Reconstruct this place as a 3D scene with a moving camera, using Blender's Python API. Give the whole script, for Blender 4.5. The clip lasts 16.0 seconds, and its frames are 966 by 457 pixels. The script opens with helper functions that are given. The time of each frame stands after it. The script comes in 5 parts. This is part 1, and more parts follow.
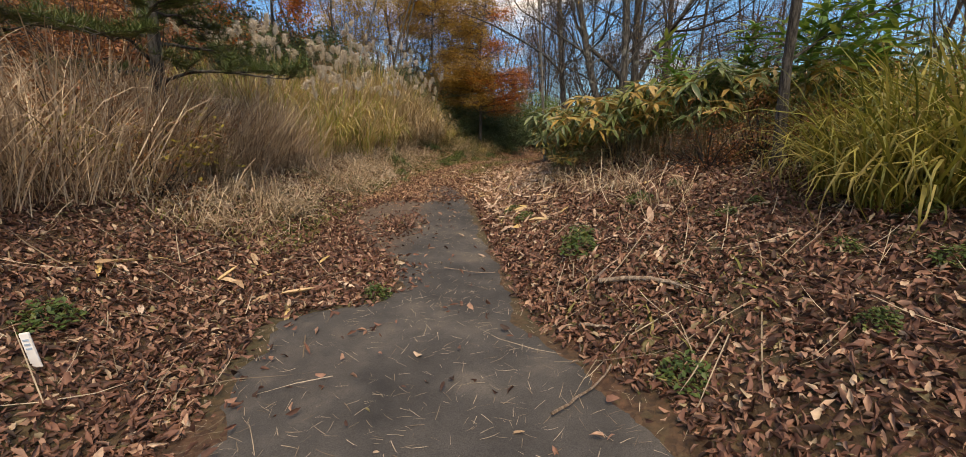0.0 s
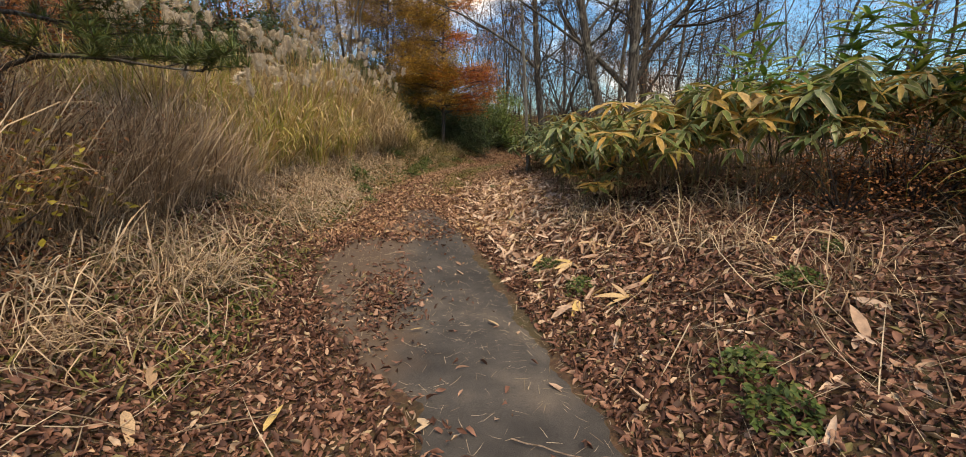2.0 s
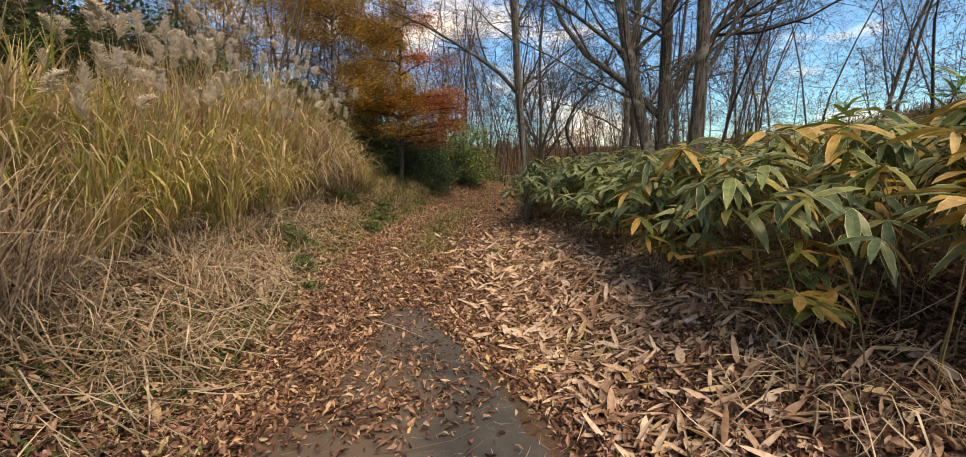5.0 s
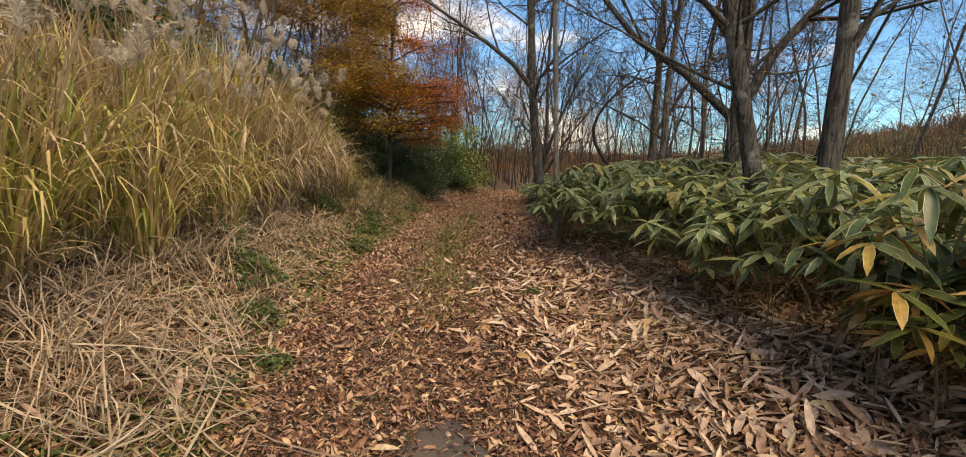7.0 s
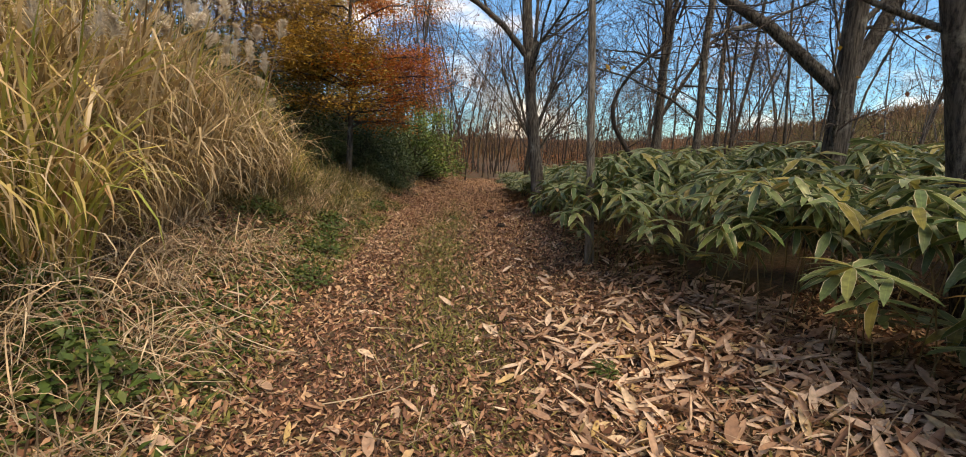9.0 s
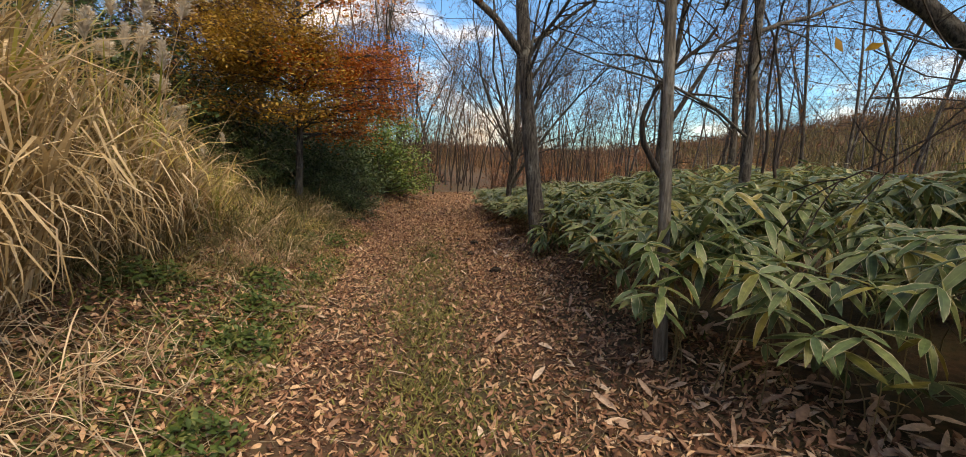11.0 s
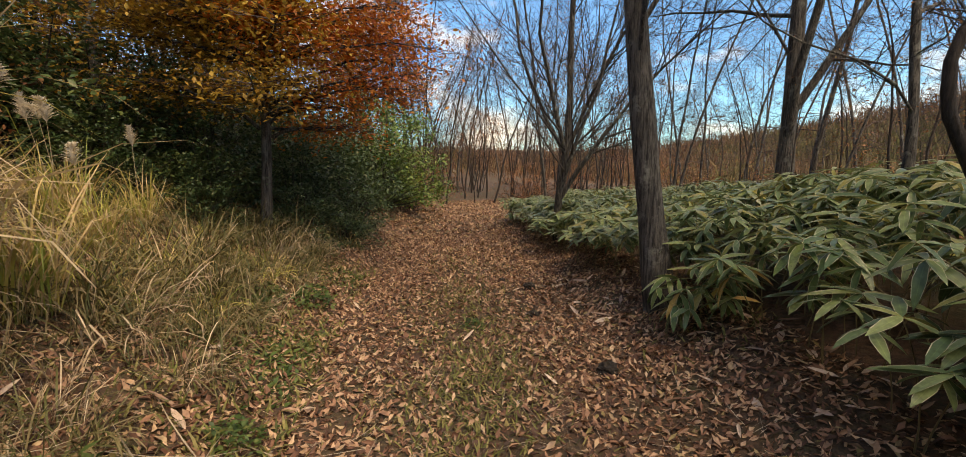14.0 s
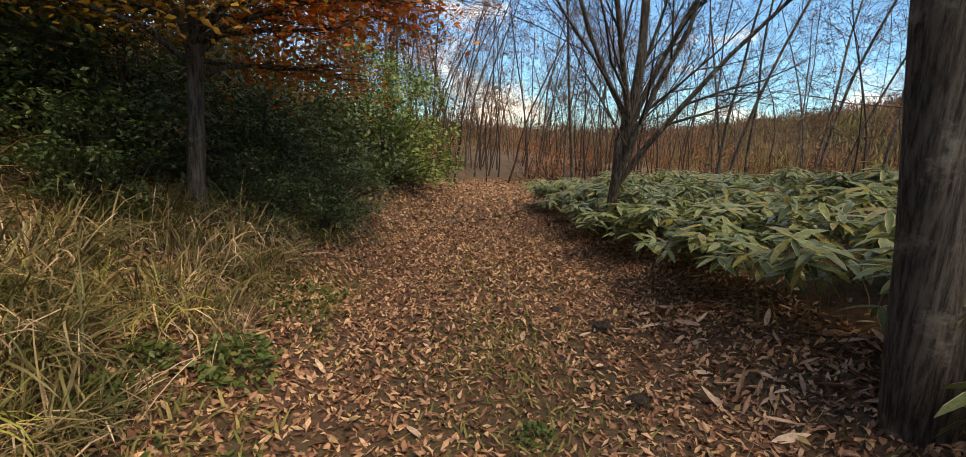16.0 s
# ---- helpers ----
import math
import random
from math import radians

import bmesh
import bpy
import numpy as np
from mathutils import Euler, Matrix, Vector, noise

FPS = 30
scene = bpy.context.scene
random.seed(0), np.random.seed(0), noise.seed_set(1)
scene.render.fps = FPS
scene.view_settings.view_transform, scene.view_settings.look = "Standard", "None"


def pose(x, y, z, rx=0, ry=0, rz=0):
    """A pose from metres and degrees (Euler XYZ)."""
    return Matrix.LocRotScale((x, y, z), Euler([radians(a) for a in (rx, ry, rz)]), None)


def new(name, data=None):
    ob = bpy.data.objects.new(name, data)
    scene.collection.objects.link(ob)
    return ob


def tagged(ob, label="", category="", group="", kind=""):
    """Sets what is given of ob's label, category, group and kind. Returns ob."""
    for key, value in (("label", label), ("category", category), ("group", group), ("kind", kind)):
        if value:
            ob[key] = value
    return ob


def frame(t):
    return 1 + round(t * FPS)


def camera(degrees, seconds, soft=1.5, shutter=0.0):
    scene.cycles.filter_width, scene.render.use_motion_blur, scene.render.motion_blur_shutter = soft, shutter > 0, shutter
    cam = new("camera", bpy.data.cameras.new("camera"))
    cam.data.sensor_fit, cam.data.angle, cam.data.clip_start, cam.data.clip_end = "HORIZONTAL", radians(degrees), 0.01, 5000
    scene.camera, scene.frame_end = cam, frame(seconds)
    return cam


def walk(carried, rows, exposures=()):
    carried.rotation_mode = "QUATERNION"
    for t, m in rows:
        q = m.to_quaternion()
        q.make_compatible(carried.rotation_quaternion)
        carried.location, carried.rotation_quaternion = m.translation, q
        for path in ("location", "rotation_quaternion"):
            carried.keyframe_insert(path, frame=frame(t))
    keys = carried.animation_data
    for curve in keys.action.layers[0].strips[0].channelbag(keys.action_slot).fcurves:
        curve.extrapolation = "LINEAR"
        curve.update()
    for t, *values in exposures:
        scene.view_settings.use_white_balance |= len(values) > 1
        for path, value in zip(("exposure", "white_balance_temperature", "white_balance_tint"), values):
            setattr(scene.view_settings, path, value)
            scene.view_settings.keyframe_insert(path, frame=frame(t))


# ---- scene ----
cam = camera(92.0, 16.0, soft=0.9)
PATH = [
    (0.0, pose(0.000, 0.000, 1.500, 78.20, 1.00, -0.20)),
    (0.5, pose(-0.193, 0.503, 1.575, 77.70, 2.40, -2.10)),
    (1.0, pose(-0.385, 1.006, 1.628, 78.20, 0.20, -1.10)),
    (1.5, pose(-0.588, 1.562, 1.703, 77.90, 1.20, -3.00)),
    (2.0, pose(-0.706, 2.151, 1.757, 77.60, 0.40, -6.50)),
    (2.5, pose(-0.856, 2.686, 1.800, 79.60, 0.80, -6.90)),
    (3.0, pose(-0.920, 3.274, 1.789, 80.10, 0.80, -8.50)),
    (3.5, pose(-0.995, 3.798, 1.789, 80.50, 0.90, -8.70)),
    (4.0, pose(-1.038, 4.387, 1.810, 81.00, 1.20, -9.90)),
    (6.5, pose(-1.273, 7.394, 1.896, 81.50, -1.20, -16.20)),
    (7.0, pose(-1.327, 7.864, 1.885, 81.50, -1.70, -15.80)),
    (7.5, pose(-1.327, 8.442, 1.875, 81.00, -1.40, -17.00)),
    (8.0, pose(-1.305, 9.074, 1.864, 80.70, -2.40, -19.40)),
    (8.5, pose(-1.263, 9.651, 1.875, 80.40, -1.10, -20.80)),
    (9.0, pose(-1.188, 10.261, 1.875, 80.00, -1.90, -20.60)),
    (11.5, pose(-0.706, 12.920, 2.109, 81.22, -1.71, -25.72)),
    (12.0, pose(-0.561, 13.474, 2.090, 81.42, -1.41, -24.72)),
    (12.5, pose(-0.437, 14.051, 2.059, 81.52, -0.91, -21.62)),
    (13.0, pose(-0.329, 14.622, 2.056, 81.62, -1.41, -24.62)),
    (13.5, pose(-0.174, 15.184, 2.054, 81.62, -1.31, -23.52)),
    (14.0, pose(-0.041, 15.807, 1.998, 81.52, -0.60, -24.72)),
    (14.5, pose(0.143, 16.470, 1.963, 82.22, -0.71, -23.32)),
    (15.0, pose(0.300, 17.088, 1.890, 81.32, -0.91, -24.92)),
    (15.5, pose(0.495, 17.681, 1.869, 79.92, -2.41, -24.22)),
    (16.0, pose(0.606, 18.258, 1.843, 78.72, -2.71, -24.22)),
]
walk(cam, PATH, [(0.0, 0.87, 9800, 12), (3.0, 0.98, 10300, 12), (6.5, 1.0, 10200, 12), (9.0, 1.02, 10000, 12), (12.0, 1.12, 10200, 12), (16.0, 1.18, 10300, 12)])

# ---- light ----
SUN_EL, SUN_AZ = radians(55), radians(168)
world = bpy.data.worlds.new("world")
scene.world = world
world.use_nodes = True
wt = world.node_tree
wt.nodes.clear()
w_out = wt.nodes.new("ShaderNodeOutputWorld")
w_bg = wt.nodes.new("ShaderNodeBackground")
w_sky = wt.nodes.new("ShaderNodeTexSky")
w_sky.sky_type, w_sky.sun_disc = "NISHITA", False
w_sky.sun_elevation, w_sky.sun_rotation = SUN_EL, SUN_AZ
w_sky.ozone_density, w_sky.dust_density = 4.0, 0.3
w_co = wt.nodes.new("ShaderNodeTexCoord")
w_map = wt.nodes.new("ShaderNodeMapping")
w_map.inputs["Scale"].default_value = (1.0, 1.0, 2.6)
w_noise = wt.nodes.new("ShaderNodeTexNoise")
w_noise.inputs["Scale"].default_value, w_noise.inputs["Detail"].default_value = 2.6, 7
w_noise.inputs["Roughness"].default_value = 0.58
w_ramp = wt.nodes.new("ShaderNodeValToRGB")
w_ramp.color_ramp.elements[0].position, w_ramp.color_ramp.elements[1].position = 0.49, 0.66
w_mix = wt.nodes.new("ShaderNodeMix")
w_mix.data_type = "RGBA"
w_mix.inputs["B"].default_value = (8.8, 8.4, 8.3, 1)      # lit cloud
wt.links.new(w_co.outputs["Generated"], w_map.inputs["Vector"])
wt.links.new(w_map.outputs["Vector"], w_noise.inputs["Vector"])
wt.links.new(w_noise.outputs["Fac"], w_ramp.inputs["Fac"])
wt.links.new(w_ramp.outputs["Color"], w_mix.inputs["Factor"])
w_tint = wt.nodes.new("ShaderNodeMix")
w_tint.data_type, w_tint.blend_type = "RGBA", "MULTIPLY"
w_tint.inputs["Factor"].default_value, w_tint.inputs["B"].default_value = 1.0, (0.52, 1.0, 1.42, 1)
wt.links.new(w_sky.outputs["Color"], w_tint.inputs["A"])
wt.links.new(w_tint.outputs["Result"], w_mix.inputs["A"])
wt.links.new(w_mix.outputs["Result"], w_bg.inputs["Color"])
wt.links.new(w_bg.outputs["Background"], w_out.inputs["Surface"])
w_bg.inputs["Strength"].default_value = 0.1
sun = new("sun", bpy.data.lights.new("sun", "SUN"))
sun.data.energy, sun.data.angle, sun.data.color = 2.4, radians(40), (1.0, 0.9, 0.78)
sun.rotation_euler = Euler((math.pi / 2 - SUN_EL, 0, math.pi - SUN_AZ))

# ---- materials ----


def nodes_of(name):
    m = bpy.data.materials.new(name)
    m.use_nodes = True
    t = m.node_tree
    return m, t, t.nodes["Principled BSDF"]


def ramp(t, fac, stops):
    r = t.nodes.new("ShaderNodeValToRGB")
    e = r.color_ramp.elements
    while len(e) < len(stops):
        e.new(0.5)
    for k, (p, c) in zip(e, stops):
        k.position, k.color = p, (*c, 1)
    t.links.new(fac, r.inputs["Fac"])
    return r.outputs["Color"]


def noise_of(t, scale, detail=4, rough=0.55, stretch=None):
    n = t.nodes.new("ShaderNodeTexNoise")
    n.inputs["Scale"].default_value, n.inputs["Detail"].default_value, n.inputs["Roughness"].default_value = scale, detail, rough
    c = t.nodes.new("ShaderNodeTexCoord")
    v = c.outputs["Object"]
    if stretch:
        m = t.nodes.new("ShaderNodeMapping")
        m.inputs["Scale"].default_value = stretch
        t.links.new(v, m.inputs["Vector"])
        v = m.outputs["Vector"]
    t.links.new(v, n.inputs["Vector"])
    return n.outputs["Fac"]


def blend(t, fac, a, b, mode="MIX"):
    m = t.nodes.new("ShaderNodeMix")
    m.data_type, m.blend_type = "RGBA", mode
    for k, v in (("Factor", fac), ("A", a), ("B", b)):
        if isinstance(v, (int, float)):
            m.inputs[k].default_value = v
        elif isinstance(v, tuple):
            m.inputs[k].default_value = (*v, 1)
        else:
            t.links.new(v, m.inputs[k])
    return m.outputs["Result"]


def bump(t, bsdf, height, strength=0.5, distance=0.02):
    b = t.nodes.new("ShaderNodeBump")
    b.inputs["Strength"].default_value, b.inputs["Distance"].default_value = strength, distance
    t.links.new(height, b.inputs["Height"])
    t.links.new(b.outputs["Normal"], bsdf.inputs["Normal"])


def leafy(name, stops, rough=0.6, through_light=0.25, margin=None, grain=30.0, per_object=False):
    """A leaf: a colour by leaf, with blotches; margin: a pale dried edge."""
    m, t, b = nodes_of(name)
    if per_object:
        src = t.nodes.new("ShaderNodeObjectInfo").outputs["Random"]
    else:
        src = t.nodes.new("ShaderNodeNewGeometry").outputs["Random Per Island"]
    col = ramp(t, src, stops)
    blot = ramp(t, noise_of(t, grain, 3), [(0.3, (0.62, 0.6, 0.58)), (0.7, (1.15, 1.12, 1.05))])
    col = blend(t, 1.0, col, blot, "MULTIPLY")
    if margin:
        uv = t.nodes.new("ShaderNodeUVMap")
        uv.uv_map = "UVMap"
        sep = t.nodes.new("ShaderNodeSeparateXYZ")
        t.links.new(uv.outputs["UV"], sep.inputs[0])
        d = t.nodes.new("ShaderNodeMath")
        d.operation, d.inputs[1].default_value = "SUBTRACT", 0.5
        t.links.new(sep.outputs[0], d.inputs[0])
        a = t.nodes.new("ShaderNodeMath")
        a.operation = "ABSOLUTE"
        t.links.new(d.outputs[0], a.inputs[0])
        n = t.nodes.new("ShaderNodeMath")
        n.operation, n.inputs[1].default_value = "MULTIPLY_ADD", 0.12
        t.links.new(noise_of(t, 14, 3), n.inputs[0])
        t.links.new(a.outputs[0], n.inputs[2])
        edge = ramp(t, n.outputs[0], [(0.49, (0, 0, 0)), (0.535, (0.9, 0.9, 0.9))])
        col = blend(t, edge, col, margin)
        vein = ramp(t, a.outputs[0], [(0.0, (1.35, 1.35, 1.2)), (0.05, (1, 1, 1))])
        col = blend(t, 1.0, col, vein, "MULTIPLY")
    t.links.new(col, b.inputs["Base Color"])
    b.inputs["Roughness"].default_value = rough
    b.inputs["Specular IOR Level"].default_value = 0.45
    if through_light:
        tr = t.nodes.new("ShaderNodeBsdfTranslucent")
        t.links.new(col, tr.inputs["Color"])
        mx = t.nodes.new("ShaderNodeMixShader")
        mx.inputs["Fac"].default_value = through_light
        t.links.new(b.outputs["BSDF"], mx.inputs[1])
        t.links.new(tr.outputs["BSDF"], mx.inputs[2])
        t.links.new(mx.outputs[0], t.nodes["Material Output"].inputs["Surface"])
    return m


def soil():
    m, t, b = nodes_of("soil_with_litter")
    big = noise_of(t, 0.9, 5)
    c = ramp(t, noise_of(t, 22, 8, 0.72), [(0.3, (0.012, 0.008, 0.006)), (0.48, (0.05, 0.028, 0.018)), (0.62, (0.12, 0.062, 0.038)), (0.78, (0.24, 0.14, 0.09))])
    vo = t.nodes.new("ShaderNodeTexVoronoi")
    vo.inputs["Scale"].default_value = 26
    co = t.nodes.new("ShaderNodeTexCoord")
    t.links.new(co.outputs["Object"], vo.inputs["Vector"])
    leafc = ramp(t, vo.outputs["Color"], [(0.1, (0.05, 0.03, 0.02)), (0.4, (0.11, 0.055, 0.032)), (0.65, (0.2, 0.11, 0.065)), (0.9, (0.1, 0.09, 0.04))])
    c = blend(t, 0.45, c, leafc)
    c = blend(t, ramp(t, big, [(0.42, (0, 0, 0)), (0.62, (0.55, 0.55, 0.55))]), c, (0.055, 0.06, 0.025))
    t.links.new(c, b.inputs["Base Color"])
    b.inputs["Roughness"].default_value = 0.95
    bump(t, b, noise_of(t, 30, 8, 0.7), 0.9, 0.04)
    return m


def asphalt():
    m, t, b = nodes_of("worn_asphalt")
    c = ramp(t, noise_of(t, 2.2, 6, 0.6), [(0.3, (0.024, 0.024, 0.025)), (0.55, (0.058, 0.056, 0.055)), (0.75, (0.11, 0.1, 0.09))])
    g = ramp(t, noise_of(t, 160, 3, 0.7), [(0.35, (0.55, 0.55, 0.55)), (0.7, (1.5, 1.48, 1.42))])
    c = blend(t, 1.0, c, g, "MULTIPLY")
    c = blend(t, ramp(t, noise_of(t, 1.1, 6, 0.7), [(0.55, (0, 0, 0)), (0.78, (0.35, 0.35, 0.35))]), c, (0.12, 0.095, 0.075))
    co = t.nodes.new("ShaderNodeTexCoord")
    sp = t.nodes.new("ShaderNodeSeparateXYZ")
    t.links.new(co.outputs["Object"], sp.inputs[0])
    mm = t.nodes.new("ShaderNodeMath")
    mm.operation, mm.inputs[1].default_value = "MULTIPLY_ADD", 1.1
    t.links.new(noise_of(t, 1.7, 6, 0.65), mm.inputs[0])
    t.links.new(sp.outputs[0], mm.inputs[2])
    fl = t.nodes.new("ShaderNodeMath")
    fl.operation, fl.inputs[1].default_value = "MULTIPLY", -1.0
    t.links.new(mm.outputs[0], fl.inputs[0])
    dirt = ramp(t, fl.outputs[0], [(0.18, (0, 0, 0)), (0.55, (0.85, 0.85, 0.85))])
    ahead = t.nodes.new("ShaderNodeMath")
    ahead.operation, ahead.inputs[1].default_value, ahead.inputs[2].default_value = "MULTIPLY_ADD", 0.6, -2.0
    t.links.new(sp.outputs[1], ahead.inputs[0])
    far = ramp(t, ahead.outputs[0], [(0.0, (0, 0, 0)), (1.0, (0.8, 0.8, 0.8))])
    c = blend(t, blend(t, 1.0, dirt, far, "MULTIPLY"), c, (0.115, 0.078, 0.054))
    t.links.new(c, b.inputs["Base Color"])
    b.inputs["Roughness"].default_value = 0.85
    bump(t, b, noise_of(t, 120, 4, 0.7), 0.6, 0.008)
    return m


def bark(name, dark, pale, lichen=(0.3, 0.31, 0.27), amount=0.35):
    m, t, b = nodes_of(name)
    f = noise_of(t, 9, 7, 0.7, (4.5, 4.5, 0.45))
    c = ramp(t, f, [(0.4, dark), (0.5, tuple(0.5 * (a + b) for a, b in zip(dark, pale))), (0.58, pale)])
    patch = ramp(t, noise_of(t, 1.6, 5, 0.65), [(0.3, (0.6, 0.6, 0.6)), (0.7, (1.15, 1.15, 1.15))])
    c = blend(t, 1.0, c, patch, "MULTIPLY")
    c = blend(t, ramp(t, noise_of(t, 3.5, 6, 0.7), [(0.55, (0, 0, 0)), (0.68, (amount, amount, amount))]), c, lichen)
    t.links.new(c, b.inputs["Base Color"])
    b.inputs["Roughness"].default_value = 0.9
    bump(t, b, noise_of(t, 9, 8, 0.7, (5, 5, 0.6)), 1.0, 0.03)
    return m


def plain(name, colour, rough=0.6, spread=0.25, scale=12):
    m, t, b = nodes_of(name)
    lo, hi = tuple(v * (1 - spread) for v in colour), tuple(min(1, v * (1 + spread)) for v in colour)
    t.links.new(ramp(t, noise_of(t, scale, 5), [(0.3, lo), (0.7, hi)]), b.inputs["Base Color"])
    b.inputs["Roughness"].default_value = rough
    return m


def far_wood():
    """Distant autumn crowns: colour by stands, with a little change from leaf to leaf."""
    m, t, b = nodes_of("far_woodland")
    c = ramp(t, noise_of(t, 0.07, 5, 0.6), [(0.3, (0.075, 0.085, 0.03)), (0.42, (0.13, 0.115, 0.045)), (0.52, (0.15, 0.09, 0.055)), (0.62, (0.2, 0.1, 0.055)), (0.72, (0.12, 0.085, 0.06))])
    k = ramp(t, t.nodes.new("ShaderNodeNewGeometry").outputs["Random Per Island"], [(0.0, (0.6, 0.6, 0.6)), (1.0, (1.25, 1.2, 1.1))])
    t.links.new(blend(t, 1.0, c, k, "MULTIPLY"), b.inputs["Base Color"])
    b.inputs["Roughness"].default_value = 0.9
    return m


M_SOIL, M_ASPHALT = soil(), asphalt()
M_LITTER = leafy("brown_fallen_leaves", [(0.0, (0.045, 0.024, 0.017)), (0.22, (0.16, 0.074, 0.046)), (0.48, (0.3, 0.16, 0.105)), (0.72, (0.44, 0.275, 0.185)), (0.92, (0.6, 0.42, 0.28)), (1.0, (0.24, 0.2, 0.075))], 0.7, 0.1)
# russet leaf colour, also darkened to carry the near right bank's shade
M_RUSSET_SHADED = leafy("russet_fallen_leaves_shaded", [(0.0, (0.03, 0.016, 0.012)), (0.22, (0.085, 0.04, 0.03)), (0.45, (0.165, 0.078, 0.058)), (0.72, (0.26, 0.137, 0.103)), (0.91, (0.4, 0.26, 0.195)), (0.96, (0.55, 0.43, 0.33)), (1.0, (0.13, 0.12, 0.045))], 0.7, 0.1)
M_GRASS = leafy("yellow_green_tall_grass", [(0.0, (0.09, 0.11, 0.02)), (0.4, (0.19, 0.2, 0.04)), (0.75, (0.32, 0.29, 0.07)), (1.0, (0.46, 0.38, 0.16))], 0.55, 0.3, grain=4)
M_VERGE = leafy("olive_verge_grass", [(0.0, (0.05, 0.065, 0.02)), (0.35, (0.1, 0.105, 0.035)), (0.7, (0.19, 0.16, 0.075)), (1.0, (0.32, 0.25, 0.15))], 0.65, 0.2, grain=4)
M_TAN = leafy("tan_bamboo_grass_litter", [(0.0, (0.22, 0.12, 0.08)), (0.3, (0.42, 0.285, 0.215)), (0.65, (0.58, 0.445, 0.36)), (0.9, (0.7, 0.57, 0.47)), (1.0, (0.5, 0.37, 0.17))], 0.65, 0.15)
M_TAN_ONE = leafy("tan_single_leaf", [(0.0, (0.42, 0.29, 0.19)), (0.5, (0.6, 0.45, 0.3)), (1.0, (0.62, 0.47, 0.2))], 0.65, 0.15, per_object=True)
M_SASA = leafy("bamboo_grass_leaf", [(0.0, (0.075, 0.13, 0.058)), (0.45, (0.14, 0.215, 0.095)), (0.8, (0.22, 0.28, 0.12)), (0.92, (0.22, 0.23, 0.065)), (0.97, (0.42, 0.32, 0.09)), (1.0, (0.5, 0.37, 0.2))], 0.34, 0.25, margin=(0.55, 0.5, 0.34))
M_SASA_Y = leafy("yellowing_bamboo_grass_leaf", [(0.0, (0.07, 0.12, 0.03)), (0.3, (0.16, 0.2, 0.05)), (0.55, (0.36, 0.27, 0.07)), (0.8, (0.45, 0.27, 0.08)), (1.0, (0.55, 0.42, 0.2))], 0.5, 0.25, margin=(0.55, 0.47, 0.28))
M_SASA_ONE = leafy("bamboo_grass_single_leaf", [(0.0, (0.06, 0.12, 0.045)), (0.5, (0.11, 0.18, 0.065)), (0.82, (0.17, 0.23, 0.08)), (0.93, (0.42, 0.34, 0.1)), (1.0, (0.6, 0.4, 0.16))], 0.34, 0.25, margin=(0.58, 0.54, 0.36), per_object=True)
M_SASA_TALL = leafy("tall_fresh_bamboo_leaf", [(0.0, (0.07, 0.17, 0.035)), (0.6, (0.13, 0.26, 0.05)), (1.0, (0.3, 0.34, 0.08))], 0.4, 0.35)
M_CULM = plain("bamboo_grass_culm", (0.16, 0.13, 0.06), 0.5)
M_SUSUKI = leafy("pampas_blade", [(0.0, (0.2, 0.27, 0.06)), (0.28, (0.37, 0.39, 0.1)), (0.52, (0.54, 0.46, 0.16)), (0.7, (0.6, 0.45, 0.24)), (0.9, (0.66, 0.52, 0.33)), (1.0, (0.34, 0.18, 0.09))], 0.6, 0.3, grain=4)
M_DRY = leafy("dry_brown_grass", [(0.0, (0.12, 0.08, 0.055)), (0.35, (0.34, 0.25, 0.175)), (0.72, (0.56, 0.44, 0.32)), (1.0, (0.72, 0.61, 0.46))], 0.7, 0.2, grain=4)
M_STRAW = leafy("pale_straw", [(0.0, (0.17, 0.13, 0.09)), (0.5, (0.36, 0.3, 0.225)), (1.0, (0.58, 0.5, 0.395))], 0.7, 0.1, grain=6)
M_SUSUKI_RED = leafy("drying_pampas_blade", [(0.0, (0.24, 0.17, 0.08)), (0.35, (0.42, 0.32, 0.18)), (0.7, (0.58, 0.47, 0.31)), (0.92, (0.7, 0.6, 0.44)), (1.0, (0.32, 0.19, 0.11))], 0.6, 0.3, grain=4)
M_PLUME = leafy("silvery_plume", [(0.0, (0.66, 0.6, 0.52)), (0.6, (0.78, 0.74, 0.67)), (1.0, (0.88, 0.86, 0.82))], 0.8, 0.35)
M_GREEN = leafy("low_green_weed", [(0.0, (0.04, 0.08, 0.022)), (0.6, (0.075, 0.135, 0.035)), (1.0, (0.17, 0.19, 0.06))], 0.55, 0.25)
M_MOSS = leafy("mossy_turf", [(0.0, (0.07, 0.085, 0.025)), (0.5, (0.15, 0.16, 0.045)), (1.0, (0.28, 0.24, 0.1))], 0.8, 0.15)
M_DARKLEAF = leafy("dark_evergreen_leaf", [(0.0, (0.025, 0.055, 0.024)), (0.6, (0.06, 0.115, 0.048)), (1.0, (0.13, 0.17, 0.06))], 0.38, 0.28)
M_GREENLEAF = leafy("evergreen_shrub_leaf", [(0.0, (0.06, 0.13, 0.03)), (0.6, (0.11, 0.2, 0.045)), (1.0, (0.24, 0.3, 0.07))], 0.45, 0.25)
